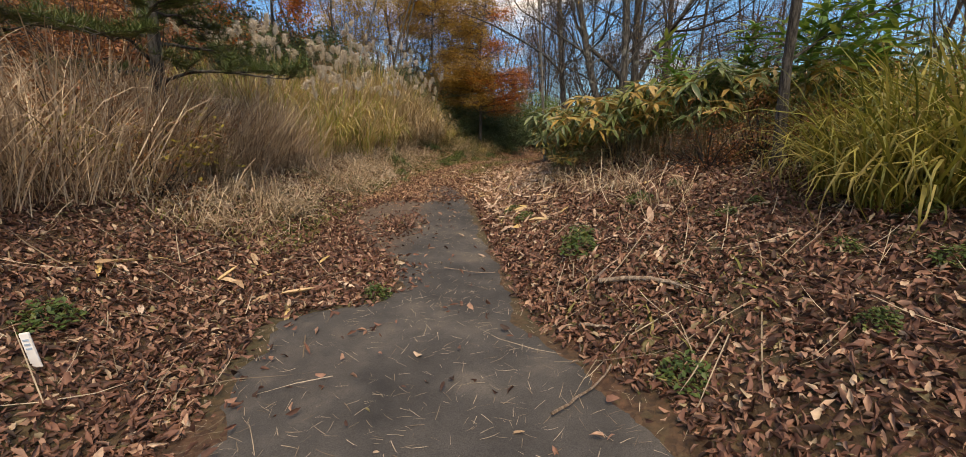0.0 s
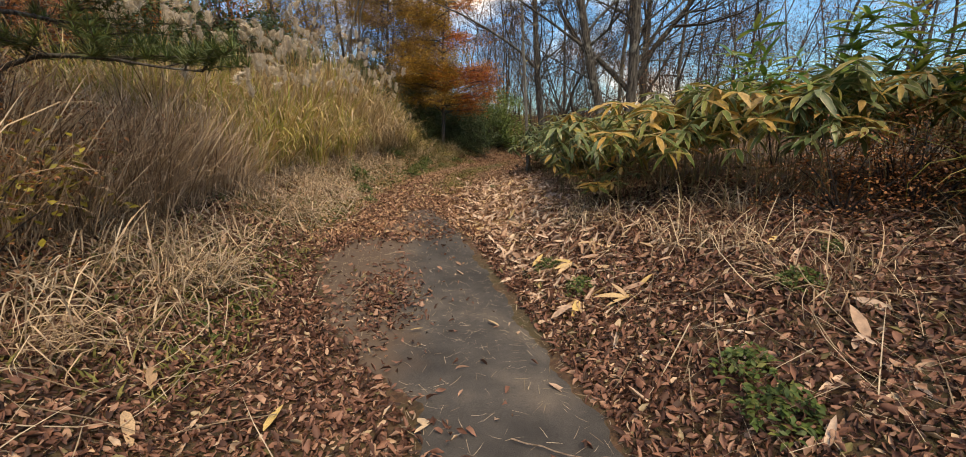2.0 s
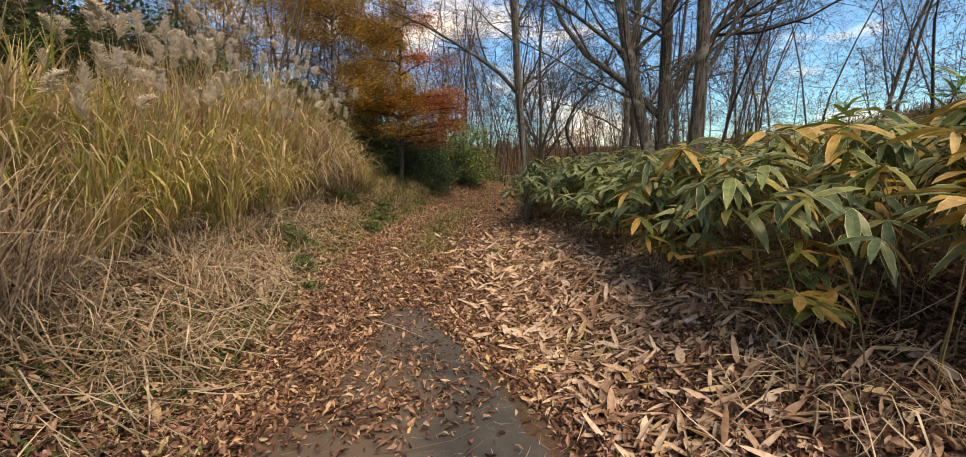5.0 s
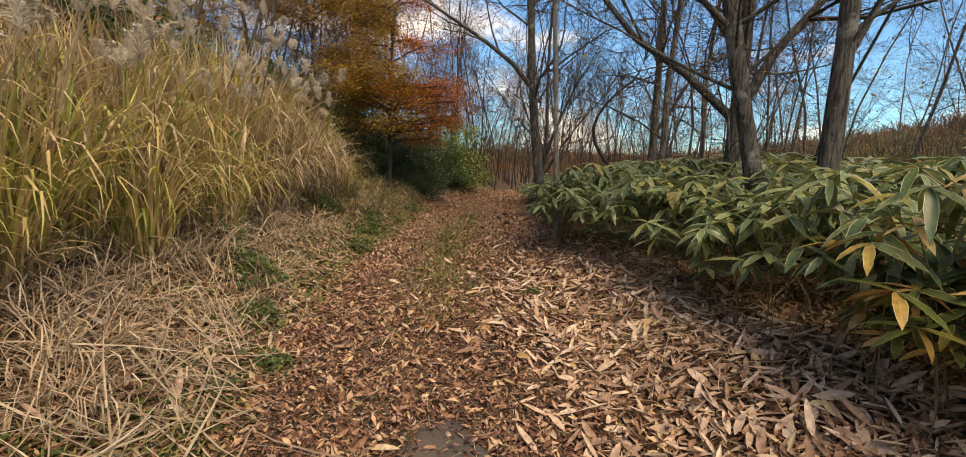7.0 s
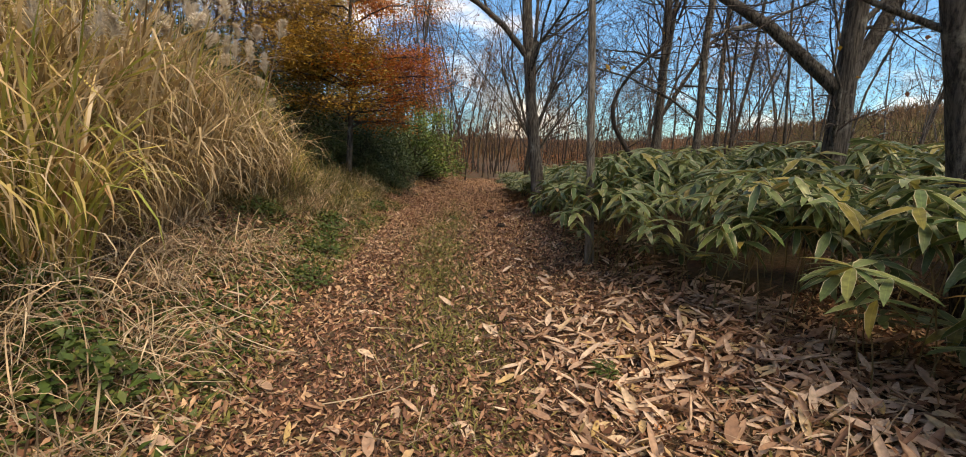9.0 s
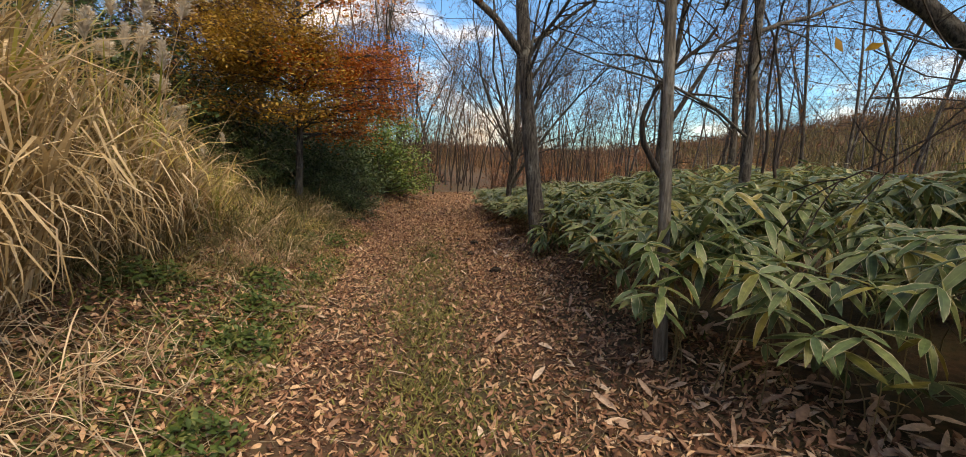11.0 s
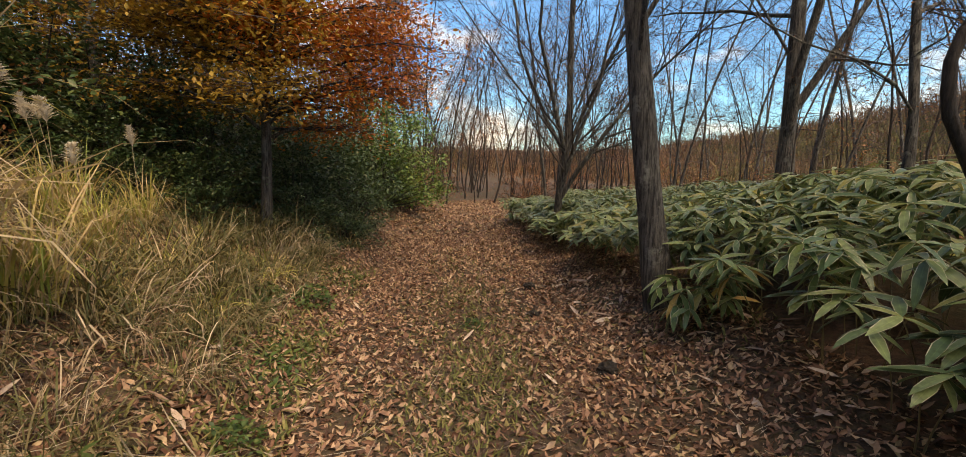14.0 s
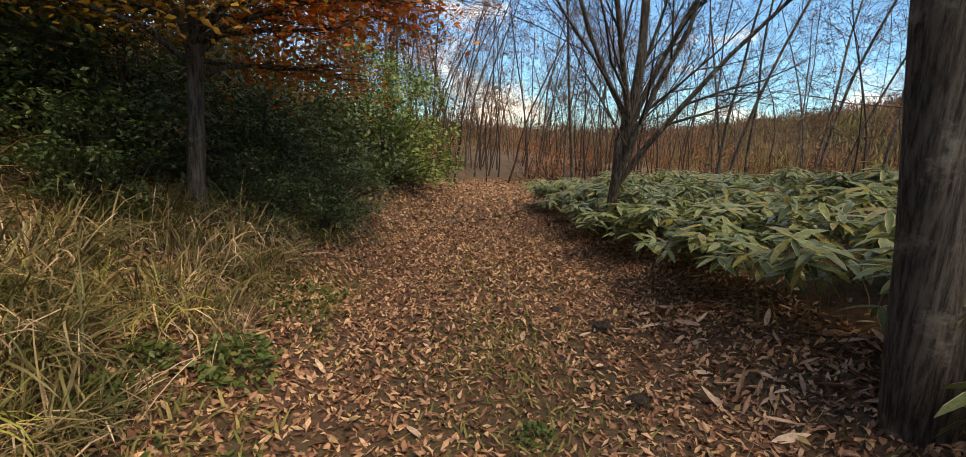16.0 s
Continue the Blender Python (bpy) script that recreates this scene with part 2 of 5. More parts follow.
M_MAPLE = leafy("orange_maple_leaf", [(0.0, (0.4, 0.09, 0.02)), (0.5, (0.56, 0.16, 0.03)), (1.0, (0.6, 0.26, 0.04))], 0.55, 0.4)
M_YELLOW = leafy("ochre_autumn_leaf", [(0.0, (0.26, 0.13, 0.03)), (0.5, (0.42, 0.25, 0.045)), (1.0, (0.54, 0.38, 0.08))], 0.55, 0.4)
M_RUST = leafy("rust_autumn_leaf", [(0.0, (0.16, 0.06, 0.03)), (0.5, (0.28, 0.11, 0.05)), (1.0, (0.4, 0.2, 0.08))], 0.6, 0.3)
M_LIME = leafy("yellow_green_leaf", [(0.0, (0.16, 0.16, 0.03)), (0.6, (0.3, 0.27, 0.045)), (1.0, (0.42, 0.36, 0.07))], 0.5, 0.35)
M_NEEDLE = leafy("pine_needle", [(0.0, (0.035, 0.07, 0.02)), (0.6, (0.07, 0.12, 0.03)), (1.0, (0.16, 0.17, 0.05))], 0.5, 0.15)
M_FARWOOD = far_wood()
M_BARK = bark("grey_brown_bark", (0.011, 0.009, 0.008), (0.115, 0.106, 0.094), (0.27, 0.275, 0.24), 0.7)
M_BARK_PALE = bark("pale_smooth_bark", (0.1, 0.09, 0.075), (0.27, 0.25, 0.215), (0.42, 0.42, 0.38), 0.5)
M_TWIG = bark("dark_twigs", (0.018, 0.013, 0.011), (0.06, 0.046, 0.039), amount=0.05)
M_TWIG_RED = bark("reddish_twigs", (0.04, 0.024, 0.02), (0.12, 0.075, 0.064), amount=0.05)
M_STICK = bark("dead_stick", (0.16, 0.11, 0.08), (0.42, 0.32, 0.24), (0.5, 0.45, 0.38), 0.4)
M_WHITE = plain("white_painted_plastic", (0.78, 0.78, 0.78), 0.5, 0.06)
M_BLUE = plain("faded_blue_print", (0.3, 0.42, 0.55), 0.6, 0.1)

# ---- mesh tools ----
rng = np.random.default_rng(7)


def mesh_of(name, verts, face_sets, material, uvs=None, smooth=True):
    """A mesh from an array of points and arrays of faces of equal size each."""
    me = bpy.data.meshes.new(name)
    verts = np.asarray(verts, np.float32)
    sets = [np.asarray(f, np.int32) for f in face_sets if len(f)]
    me.vertices.add(len(verts))
    me.vertices.foreach_set("co", verts.ravel())
    loops = np.concatenate([f.ravel() for f in sets])
    sizes = np.concatenate([np.full(len(f), f.shape[1], np.int32) for f in sets])
    starts = np.concatenate([[0], np.cumsum(sizes)[:-1]]).astype(np.int32)
    me.loops.add(len(loops))
    me.loops.foreach_set("vertex_index", loops)
    me.polygons.add(len(sizes))
    me.polygons.foreach_set("loop_start", starts)
    if uvs is not None:
        layer = me.uv_layers.new(name="UVMap")
        layer.data.foreach_set("uv", np.asarray(uvs, np.float32)[loops].ravel())
    me.update(calc_edges=True)
    me.validate()
    me.polygons.foreach_set("use_smooth", np.full(len(me.polygons), smooth))
    me.materials.append(material)
    return me


def thing(name, label, category, place=None, group="", kind=""):
    ob = new(name)
    ob.empty_display_size = 0.1
    if place is not None:
        ob.matrix_basis = place
    return tagged(ob, label, category, group, kind)


def part(name, me, parent, label="", place=None):
    ob = new(name, me)
    ob.parent = parent
    if place is not None:
        ob.matrix_basis = place
    return tagged(ob, label)


def turns(yaw, pitch, roll):
    """Rotation matrices: roll about y, then pitch about x, then yaw about z; a leaf lies along +y."""
    cy, sy, cp, sp, cr, sr = np.cos(yaw), np.sin(yaw), np.cos(pitch), np.sin(pitch), np.cos(roll), np.sin(roll)
    o, l = np.zeros_like(cy), np.ones_like(cy)
    z = np.stack([np.stack([cy, -sy, o], -1), np.stack([sy, cy, o], -1), np.stack([o, o, l], -1)], -2)
    x = np.stack([np.stack([l, o, o], -1), np.stack([o, cp, -sp], -1), np.stack([o, sp, cp], -1)], -2)
    y = np.stack([np.stack([cr, o, sr], -1), np.stack([o, l, o], -1), np.stack([-sr, o, cr], -1)], -2)
    return z @ x @ y


def scatter(template, mats, places, scales):
    """Many copies of a template (points, uvs, face sets) as arrays."""
    tv, tuv, tf = template
    n, k = len(places), len(tv)
    s = np.asarray(scales, float)
    s = s[:, None] if s.ndim == 1 else s
    v = np.einsum("nij,nkj->nki", mats, tv[None] * s[:, None, :]) + np.asarray(places)[:, None, :]
    off = (np.arange(n) * k)[:, None, None]
    return v.reshape(-1, 3), np.tile(tuv, (n, 1)), [(f[None] + off).reshape(-1, f.shape[1]) for f in tf]


def joined(lots):
    vs, us, fs, base = [], [], {}, 0
    for v, u, f in lots:
        vs.append(v)
        us.append(u)
        for a in f:
            fs.setdefault(a.shape[1], []).append(a + base)
        base += len(v)
    return np.concatenate(vs), np.concatenate(us), [np.concatenate(a) for a in fs.values()]


def blade(rows, bend, fold=0.0):
    """A leaf along +y of length 1: rows of (place, half width), pointed at both ends; bend: how far the tip sinks."""
    v, u = [], []
    for s, w in rows:
        z = -bend * s * s
        if w <= 0:
            v.append((0, s, z))
            u.append((0.5, s))
        else:
            v += [(-w, s, z + fold * w), (0, s, z), (w, s, z + fold * w)]
            u += [(0.0, s), (0.5, s), (1.0, s)]
    tri, quad = [], []
    at, prev = 0, None
    for s, w in rows:
        cur = [at] if w <= 0 else [at, at + 1, at + 2]
        at += len(cur)
        if prev is not None:
            if len(prev) == 1 and len(cur) == 3:
                tri += [(prev[0], cur[1], cur[0]), (prev[0], cur[2], cur[1])]
            elif len(prev) == 3 and len(cur) == 3:
                quad += [(prev[0], prev[1], cur[1], cur[0]), (prev[1], prev[2], cur[2], cur[1])]
            else:
                tri += [(prev[0], prev[1], cur[0]), (prev[1], prev[2], cur[0])]
        prev = cur
    return np.array(v, float), np.array(u, float), [np.array(f) for f in (tri, quad) if f]


def strip(rows, bend):
    """A grass blade along +y, two points a row, arching over by bend."""
    v, u, q = [], [], []
    y = z = last = 0.0
    for i, (s, w) in enumerate(rows):
        mid = 0.5 * (s + last)
        y += (s - last) * math.cos(1.7 * bend * mid * mid)
        z -= (s - last) * math.sin(1.7 * bend * mid * mid)
        last = s
        v += [(-w, y, z), (w, y, z)]
        u += [(0, s), (1, s)]
        if i:
            q.append((2 * i - 2, 2 * i - 1, 2 * i + 1, 2 * i))
    return np.array(v, float), np.array(u, float), [np.array(q)]


ROUND = [blade([(0, 0.0), (0.28, 0.23), (0.68, 0.22), (1, 0.0)], 0.4, 0.9), blade([(0, 0.03), (0.4, 0.27), (0.85, 0.13)], -0.45, -0.8), blade([(0, 0), (0.4, 0.21), (0.75, 0.2), (1, 0.04)], 0.7, 0.5), blade([(0, 0.02), (0.5, 0.2), (1, 0.05)], -0.3, 1.5)]
LITTER = [blade([(0, 0), (0.3, 0.17), (0.7, 0.18), (1, 0)], 0.35, 0.8), blade([(0, 0), (0.45, 0.24), (1, 0)], -0.35, -0.9), blade([(0, 0), (0.55, 0.15), (1, 0)], 0.6, 1.2), blade([(0, 0), (0.6, 0.2), (1, 0)], -0.5, 0.5)]
BROAD = blade([(0, 0.012), (0.16, 0.085), (0.45, 0.115), (0.78, 0.075), (1, 0)], 0.3, 0.25)
BROAD_FLAT = blade([(0, 0.012), (0.2, 0.1), (0.5, 0.12), (0.8, 0.07), (1, 0)], 0.08, 0.3)
BROAD_CURL = blade([(0, 0.012), (0.2, 0.08), (0.5, 0.09), (0.8, 0.06), (1, 0)], -0.22, 0.9)
SMALL = blade([(0, 0), (0.45, 0.24), (1, 0)], 0.2, 0.2)
FLAKE = (np.array([[0, 0, 0], [-0.27, 0.5, 0.03], [0, 1, -0.08], [0.27, 0.5, 0.03]], float), np.array([[0.5, 0], [0, 0.5], [0.5, 1], [1, 0.5]]), [np.array([[0, 3, 2], [0, 2, 1]])])
CHIP = (np.array([[0, 0, 0], [-0.4, 0.5, 0], [0, 1, 0], [0.4, 0.5, 0]], float), np.array([[0.5, 0], [0, 0.5], [0.5, 1], [1, 0.5]]), [np.array([[0, 3, 2, 1]])])

# ---- the lie of the land ----
Y_K = [-40, -2, 0, 1.5, 2.7, 4, 9, 13, 15.5, 18, 20.5, 24, 30, 45]
Z_K = [-0.6, -0.15, 0.0, 0.14, 0.21, 0.25, 0.27, 0.33, 0.38, 0.33, 0.2, 0.12, 0.0, -0.3]
LY, LX = [-40, 0, 5, 9, 12, 14.7, 17.3, 21.2, 26, 29, 45], [-1.6, -1.7, -2.0, -2.1, -1.8, -1.15, -0.4, 0.75, 2.5, 3.8, 12]
RX_Y, RX = [-40, 1, 3, 5, 8, 10, 12.5, 15, 17, 21, 26, 30, 45], [1.1, 0.85, 0.35, 0.15, 0.05, 0.25, 0.75, 1.3, 1.9, 3.5, 5.4, 7.2, 15]
SL_Y, SL = [0, 7, 9.5, 12.5, 16, 19, 22, 30, 40], [0.5, 0.5, 0.38, 0.28, 0.28, 0.45, 0.36, 0.15, 0.08]


def lie(x, y):
    """Height of the ground, for arrays."""
    x, y = np.asarray(x, float), np.asarray(y, float)
    z = np.interp(y, Y_K, Z_K)
    dl = np.maximum(0, np.interp(y, LY, LX) - x)
    dr = np.maximum(0, x - np.interp(y, RX_Y, RX))
    left = 0.42 * np.minimum(dl, 3) * (dl / (dl + 0.25)) + 0.3 * np.clip(dl - 3, 0, 60)
    s = np.interp(y, SL_Y, SL)
    top = s * 2.4
    right = top * (1 - np.exp(-s * dr / np.maximum(top, 0.01))) * (dr / (dr + 0.2))
    right = right - 0.05 * np.clip(dr - 8, 0, 30) + 0.35 * np.clip(dr - 32, 0, 55) * np.clip(1 - (y - 15) / 110, 0.15, 1)
    ahead = 0.03 * np.clip(y - 60, 0, 200)
    rough = 0.035 * np.sin(2.1 * x + 1.3 * np.sin(1.7 * y)) * np.sin(1.9 * y + 0.7) + 0.02 * np.sin(5.3 * x + 2.2 * y) * np.sin(4.1 * y - 1.3 * x)
    on_path = np.exp(-((dl + dr) / 0.5))
    return z + left + right + ahead + rough * (1 - 0.8 * on_path)


def axis(inner, lo, hi, far):
    a = list(np.arange(lo, hi, inner))
    step, v = inner, hi
    while v < far:
        a.append(v)
        step *= 1.25
        v += step
    step, v = inner, lo
    while v > -far:
        step *= 1.25
        v -= step
        a.insert(0, v)
    return np.array(a)


gx, gy = axis(0.16, -6, 9, 900), axis(0.16, -2, 32, 900)
X, Y = np.meshgrid(gx, gy)
gv = np.stack([X, Y, lie(X, Y)], -1).reshape(-1, 3)
nx = len(gx)
ii = (np.arange(len(gy) - 1)[:, None] * nx + np.arange(nx - 1)[None]).reshape(-1)
ground = new("ground", mesh_of("ground", gv, [np.stack([ii, ii + 1, ii + nx + 1, ii + nx], -1)], M_SOIL))
tagged(ground, "brown leaf-strewn woodland soil rising into banks beside the path", "ground", kind="structure")

# ---- asphalt strip ----
AS_Y = [-6, 0, 1.9, 2.6, 3.05, 3.35, 3.8, 4.6, 5.4, 6.4, 7.5, 8.4, 9.2, 10.5]
AS_L = [-1.3, -1.35, -1.38, -1.5, -1.55, -0.9, -0.75, -0.95, -1.5, -1.8, -2.05, -1.85, -1.3, -1.0]
AS_R = [1.0, 1.0, 0.85, 0.5, 0.3, 0.25, 0.22, 0.14, 0.05, -0.02, -0.12, -0.2, -0.4, -0.72]


def wob(y, a):
    return 0.05 * np.sin(7.3 * y + a) + 0.03 * np.sin(17.1 * y + 2 * a) + 0.02 * np.sin(41 * y + a)


ays = np.arange(-6, 10.5, 0.06)
al, ar = np.interp(ays, AS_Y, AS_L) + wob(ays, 0.3), np.interp(ays, AS_Y, AS_R) + 0.6 * wob(ays, 2.1)
ks = np.linspace(0, 1, 13)
ax = al[:, None] + (ar - al)[:, None] * ks[None]
ayy = np.repeat(ays[:, None], 13, 1)
skirt = np.where((ks == 0) | (ks == 1), -0.03, 0.014)[None]
av = np.stack([ax, ayy, lie(ax, ayy) + skirt], -1).reshape(-1, 3)
ii = (np.arange(len(ays) - 1)[:, None] * 13 + np.arange(12)[None]).reshape(-1)
road = new("road", mesh_of("road", av, [np.stack([ii, ii + 1, ii + 14, ii + 13], -1)], M_ASPHALT))
tagged(road, "old dark grey asphalt strip with ragged leaf-covered edges", "path", kind="structure")


def on_asphalt(x, y):
    return (y < 10.4) & (x > np.interp(y, AS_Y, AS_L)) & (x < np.interp(y, AS_Y, AS_R))


def patchy(x, y, f, seed):
    """A soft random pattern between 0 and 1 over the ground."""
    return 0.5 + 0.25 * np.sin(f * x + seed + 1.3 * np.sin(0.7 * f * y + seed)) + 0.25 * np.sin(f * y * 1.1 + 2 * seed + 1.7 * np.sin(0.6 * f * x))


def spread(n, y0, y1, left, right, keep=None):
    """Places on the ground between lines at left and right of the path's edges."""
    y = rng.uniform(y0, y1, n)
    a, b = np.interp(y, LY, LX) - left, np.interp(y, RX_Y, RX) + right
    x = a + (b - a) * rng.uniform(0, 1, n)
    if keep is not None:
        m = rng.uniform(0, 1, n) < keep(x, y)
        x, y = x[m], y[m]
    return x, y


def side(x, y):
    """Below 0: left of the path, by metres; above 0: right of it."""
    l, r = np.interp(y, LY, LX), np.interp(y, RX_Y, RX)
    return np.where(x < l, x - l, np.where(x > r, x - r, 0))


def lay(name, label, templates, x, y, length, width, material, lift=0.012, tilt=0.35, yaw=None, category="leaf litter"):
    """Loose flat pieces strewn over the ground, as one mass."""
    lots = []
    pick = rng.integers(0, len(templates), len(x))
    for k, tpl in enumerate(templates):
        m = pick == k
        n = int(m.sum())
        if not n:
            continue
        px, py = x[m], y[m]
        s = rng.uniform(*length, n)
        w = s * rng.uniform(*width, n)
        sc = np.stack([w, s, s], -1)
        yw = rng.uniform(0, 2 * np.pi, n) if yaw is None else rng.normal(yaw[0], yaw[1], n)
        e = 0.05
        gxx, gyy = (lie(px + e, py) - lie(px - e, py)) / (2 * e), (lie(px, py + e) - lie(px, py - e)) / (2 * e)
        slope = -np.sin(yw) * gxx + np.cos(yw) * gyy
        mats = turns(yw, np.arctan(slope) + rng.normal(0, tilt, n) * 0.6, rng.normal(0, tilt, n))
        z = lie(px, py) + np.where(on_asphalt(px, py), 0.016, 0.0) + lift * rng.uniform(0.3, 1.6, n)
        lots.append(scatter(tpl, mats, np.stack([px, py, z], -1), sc))
    v, u, f = joined(lots)
    return tagged(new(name, mesh_of(name, v, f, material, u)), label, category, kind="stuff")


# ---- litter ----
def keep_litter(x, y):
    d = side(x, y)
    k = np.where(d == 0, 0.85, np.where(d > 0, 1.0 - 0.18 * d, np.where(y > 16, 0.9, 0.95) - np.where(y > 16, 0.12, 0.2) * -d))
    k = np.where((d == 0) & (y > 9.5) & (y < 14), 0.5, k)
    mid = (x - np.interp(y, LY, LX)) / (np.interp(y, RX_Y, RX) - np.interp(y, LY, LX))
    k = k * (1 - 0.6 * np.exp(-((mid - 0.5) / 0.16) ** 2) * ((y > 13) & (y < 21)))
    heap = 0.7 * np.exp(-(((x + 1.15) / 0.27) ** 2 + ((y - 6.1) / 0.65) ** 2)) + 0.35 * np.exp(-(((x + 1.2) / 0.6) ** 2 + ((y - 8.6) / 0.5) ** 2)) + 0.12 * np.exp(-((x - np.interp(y, AS_Y, AS_L)) / 0.2) ** 2)
    return np.where(on_asphalt(x, y), 0.008 + heap, np.clip(k, 0.12, 1))


# near banks: part of the shade is put into these leaves' colour
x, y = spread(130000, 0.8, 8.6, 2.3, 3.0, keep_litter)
lay("leaf_litter", "thick russet fallen leaves over the banks, toned darker for shade", ROUND, x, y, (0.026, 0.075), (0.6, 1.2), M_RUSSET_SHADED, 0.022, 0.75)
x, y = spread(56000, 8.2, 13, 2.3, 3.0, keep_litter)
lay("leaf_litter", "brown fallen leaves over the track and banks", LITTER, x, y, (0.034, 0.085), (0.6, 1.3), M_LITTER, 0.018, 0.55)
x, y = spread(115000, 13, 27, 3.2, 1.4, keep_litter)
lay("leaf_litter", "dry brown fallen leaves covering the track", LITTER, x, y, (0.035, 0.08), (0.7, 1.4), M_LITTER, 0.012, 0.42)
x, y = spread(14000, 27, 38, 2, 1.5)
lay("leaf_litter", "dry brown fallen leaves on the far track", LITTER, x, y, (0.06, 0.12), (0.9, 1.4), M_LITTER)


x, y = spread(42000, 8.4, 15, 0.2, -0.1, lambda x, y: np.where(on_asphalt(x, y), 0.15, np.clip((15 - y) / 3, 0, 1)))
lay("leaf_litter", "trodden russet leaf crumbs on the track", ROUND, x, y, (0.016, 0.05), (0.6, 1.3), M_RUSSET_SHADED, 0.012, 0.4)


def keep_tan(x, y):
    d = side(x, y)
    k = np.exp(-((y - 11.2) / 2.8) ** 2) * np.where(d > 0, 1.0, np.where(d == 0, np.clip(0.015 + 0.5 * ((x - np.interp(y, LY, LX)) / 2.4) ** 3, 0, 1), 0.16))
    k = k + np.where((d > 0) & (d < 1.6), 0.12, 0.03) * (0.4 + patchy(x, y, 2.0, 1.0))
    return np.where(on_asphalt(x, y), 0.004, np.clip(k, 0, 1))


x, y = spread(15000, 3, 22, 1.5, 1.7, keep_tan)
lay("bamboo_leaf_litter", "pale tan fallen bamboo-grass leaves and sheaths", [BROAD_FLAT, BROAD_CURL], x, y, (0.09, 0.22), (0.8, 1.4), M_TAN, 0.02, 0.3)
x, y = spread(9500, 8.3, 14, 0.9, 1.7, lambda x, y: np.where(on_asphalt(x, y), 0.0, np.exp(-((y - 11) / 2.3) ** 2) * np.clip(0.02 + 1.6 * (x + 0.3 - 0.12 * (y - 11)), 0.015, 1.0)))
lay("bamboo_leaf_litter", "deep drift of pale tan bamboo-grass leaves", [BROAD_FLAT, BROAD_CURL], x, y, (0.06, 0.21), (0.7, 1.5), M_TAN, 0.03, 0.4)
x, y = spread(5200, 5.2, 9.6, -1.7, 1.3, lambda x, y: np.where(side(x, y) > 0, np.exp(-side(x, y) / 0.6) * np.clip((y - 4.6) / 3, 0.15, 0.9), 0.0))
lay("bamboo_leaf_litter", "pale tan bamboo-grass leaves along the edge of the asphalt", [BROAD_FLAT, BROAD_CURL], x, y, (0.08, 0.22), (0.8, 1.4), M_TAN, 0.03, 0.4)
STRAW = [strip([(0, 0.006), (0.5, 0.005), (1, 0.001)], 0.15), strip([(0, 0.005), (0.3, 0.006), (0.7, 0.005), (1, 0.001)], -0.3)]
x, y = spread(8000, 1.5, 18.5, 2.6, -1.2, lambda x, y: np.where(side(x, y) < -0.25, 0.8 * (0.3 + patchy(x, y, 1.7, 3.0)) * np.clip((y - 3.5) / 4, 0.35, 1), 0.05))
lay("straw", "flattened pale dry grass stalks on the bank", STRAW, x, y, (0.2, 0.65), (0.8, 1.7), M_STRAW, 0.05, 0.14, category="dry grass")
x, y = spread(3400, 8.2, 14.5, 1.9, -1.6, lambda x, y: np.where(side(x, y) < -0.15, np.exp(-((y - 10.6) / 2.2) ** 2) * np.exp(side(x, y) / 1.5), 0.0))
lay("straw", "heap of flattened pale grass stalks below the pampas", STRAW, x, y, (0.3, 0.75), (0.9, 1.8), M_STRAW, 0.11, 0.2, category="dry grass")
x, y = spread(1500, 2, 12, -1.9, 2.4, lambda x, y: np.where(side(x, y) > 0.3, 0.7, 0.06))
lay("straw", "dry tangled stalks lying on the bank", STRAW, x, y, (0.25, 0.75), (0.5, 1.0), M_STRAW, 0.06, 0.18, category="dry grass")
x, y = spread(7500, 0.8, 9.5, 0.3, 0.3, lambda x, y: np.where(on_asphalt(x, y), 0.25 + 0.75 * patchy(x, y, 3.1, 1.4), 0))
lay("pine_needles", "pale straw and pine needles strewn on the asphalt", STRAW, x, y, (0.03, 0.11), (1.8, 3.4), M_STRAW, 0.006, 0.03, category="needles")
x, y = spread(2600, 9, 20, 0.2, 0.6)
lay("straw", "broken stalks on the trodden track", STRAW, x, y, (0.08, 0.3), (0.7, 1.4), M_STRAW, 0.015, 0.06, category="dry grass")

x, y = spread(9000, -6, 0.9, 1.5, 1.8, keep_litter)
lay("leaf_litter", "brown fallen leaves where the path begins", ROUND, x, y, (0.04, 0.1), (0.6, 1.3), M_RUSSET_SHADED, 0.016, 0.5)
x, y = rng.uniform(3, 16, 16000), rng.uniform(-4, 34, 16000)
far_side = side(x, y) > 2.8
lay("leaf_litter", "scattered brown leaves under the open wood", LITTER, x[far_side], y[far_side], (0.06, 0.12), (0.7, 1.4), M_LITTER, 0.016, 0.4)
x, y = rng.uniform(-14, -2, 14000), rng.uniform(-4, 34, 14000)
far_side = side(x, y) < -2.2
lay("leaf_litter", "scattered brown leaves on the hillside", LITTER, x[far_side], y[far_side], (0.06, 0.12), (0.7, 1.4), M_LITTER, 0.016, 0.4)

# ---- low turf and weeds ----
TURF = [strip([(0, 0.075), (0.5, 0.065), (1, 0.01)], 0.5)]


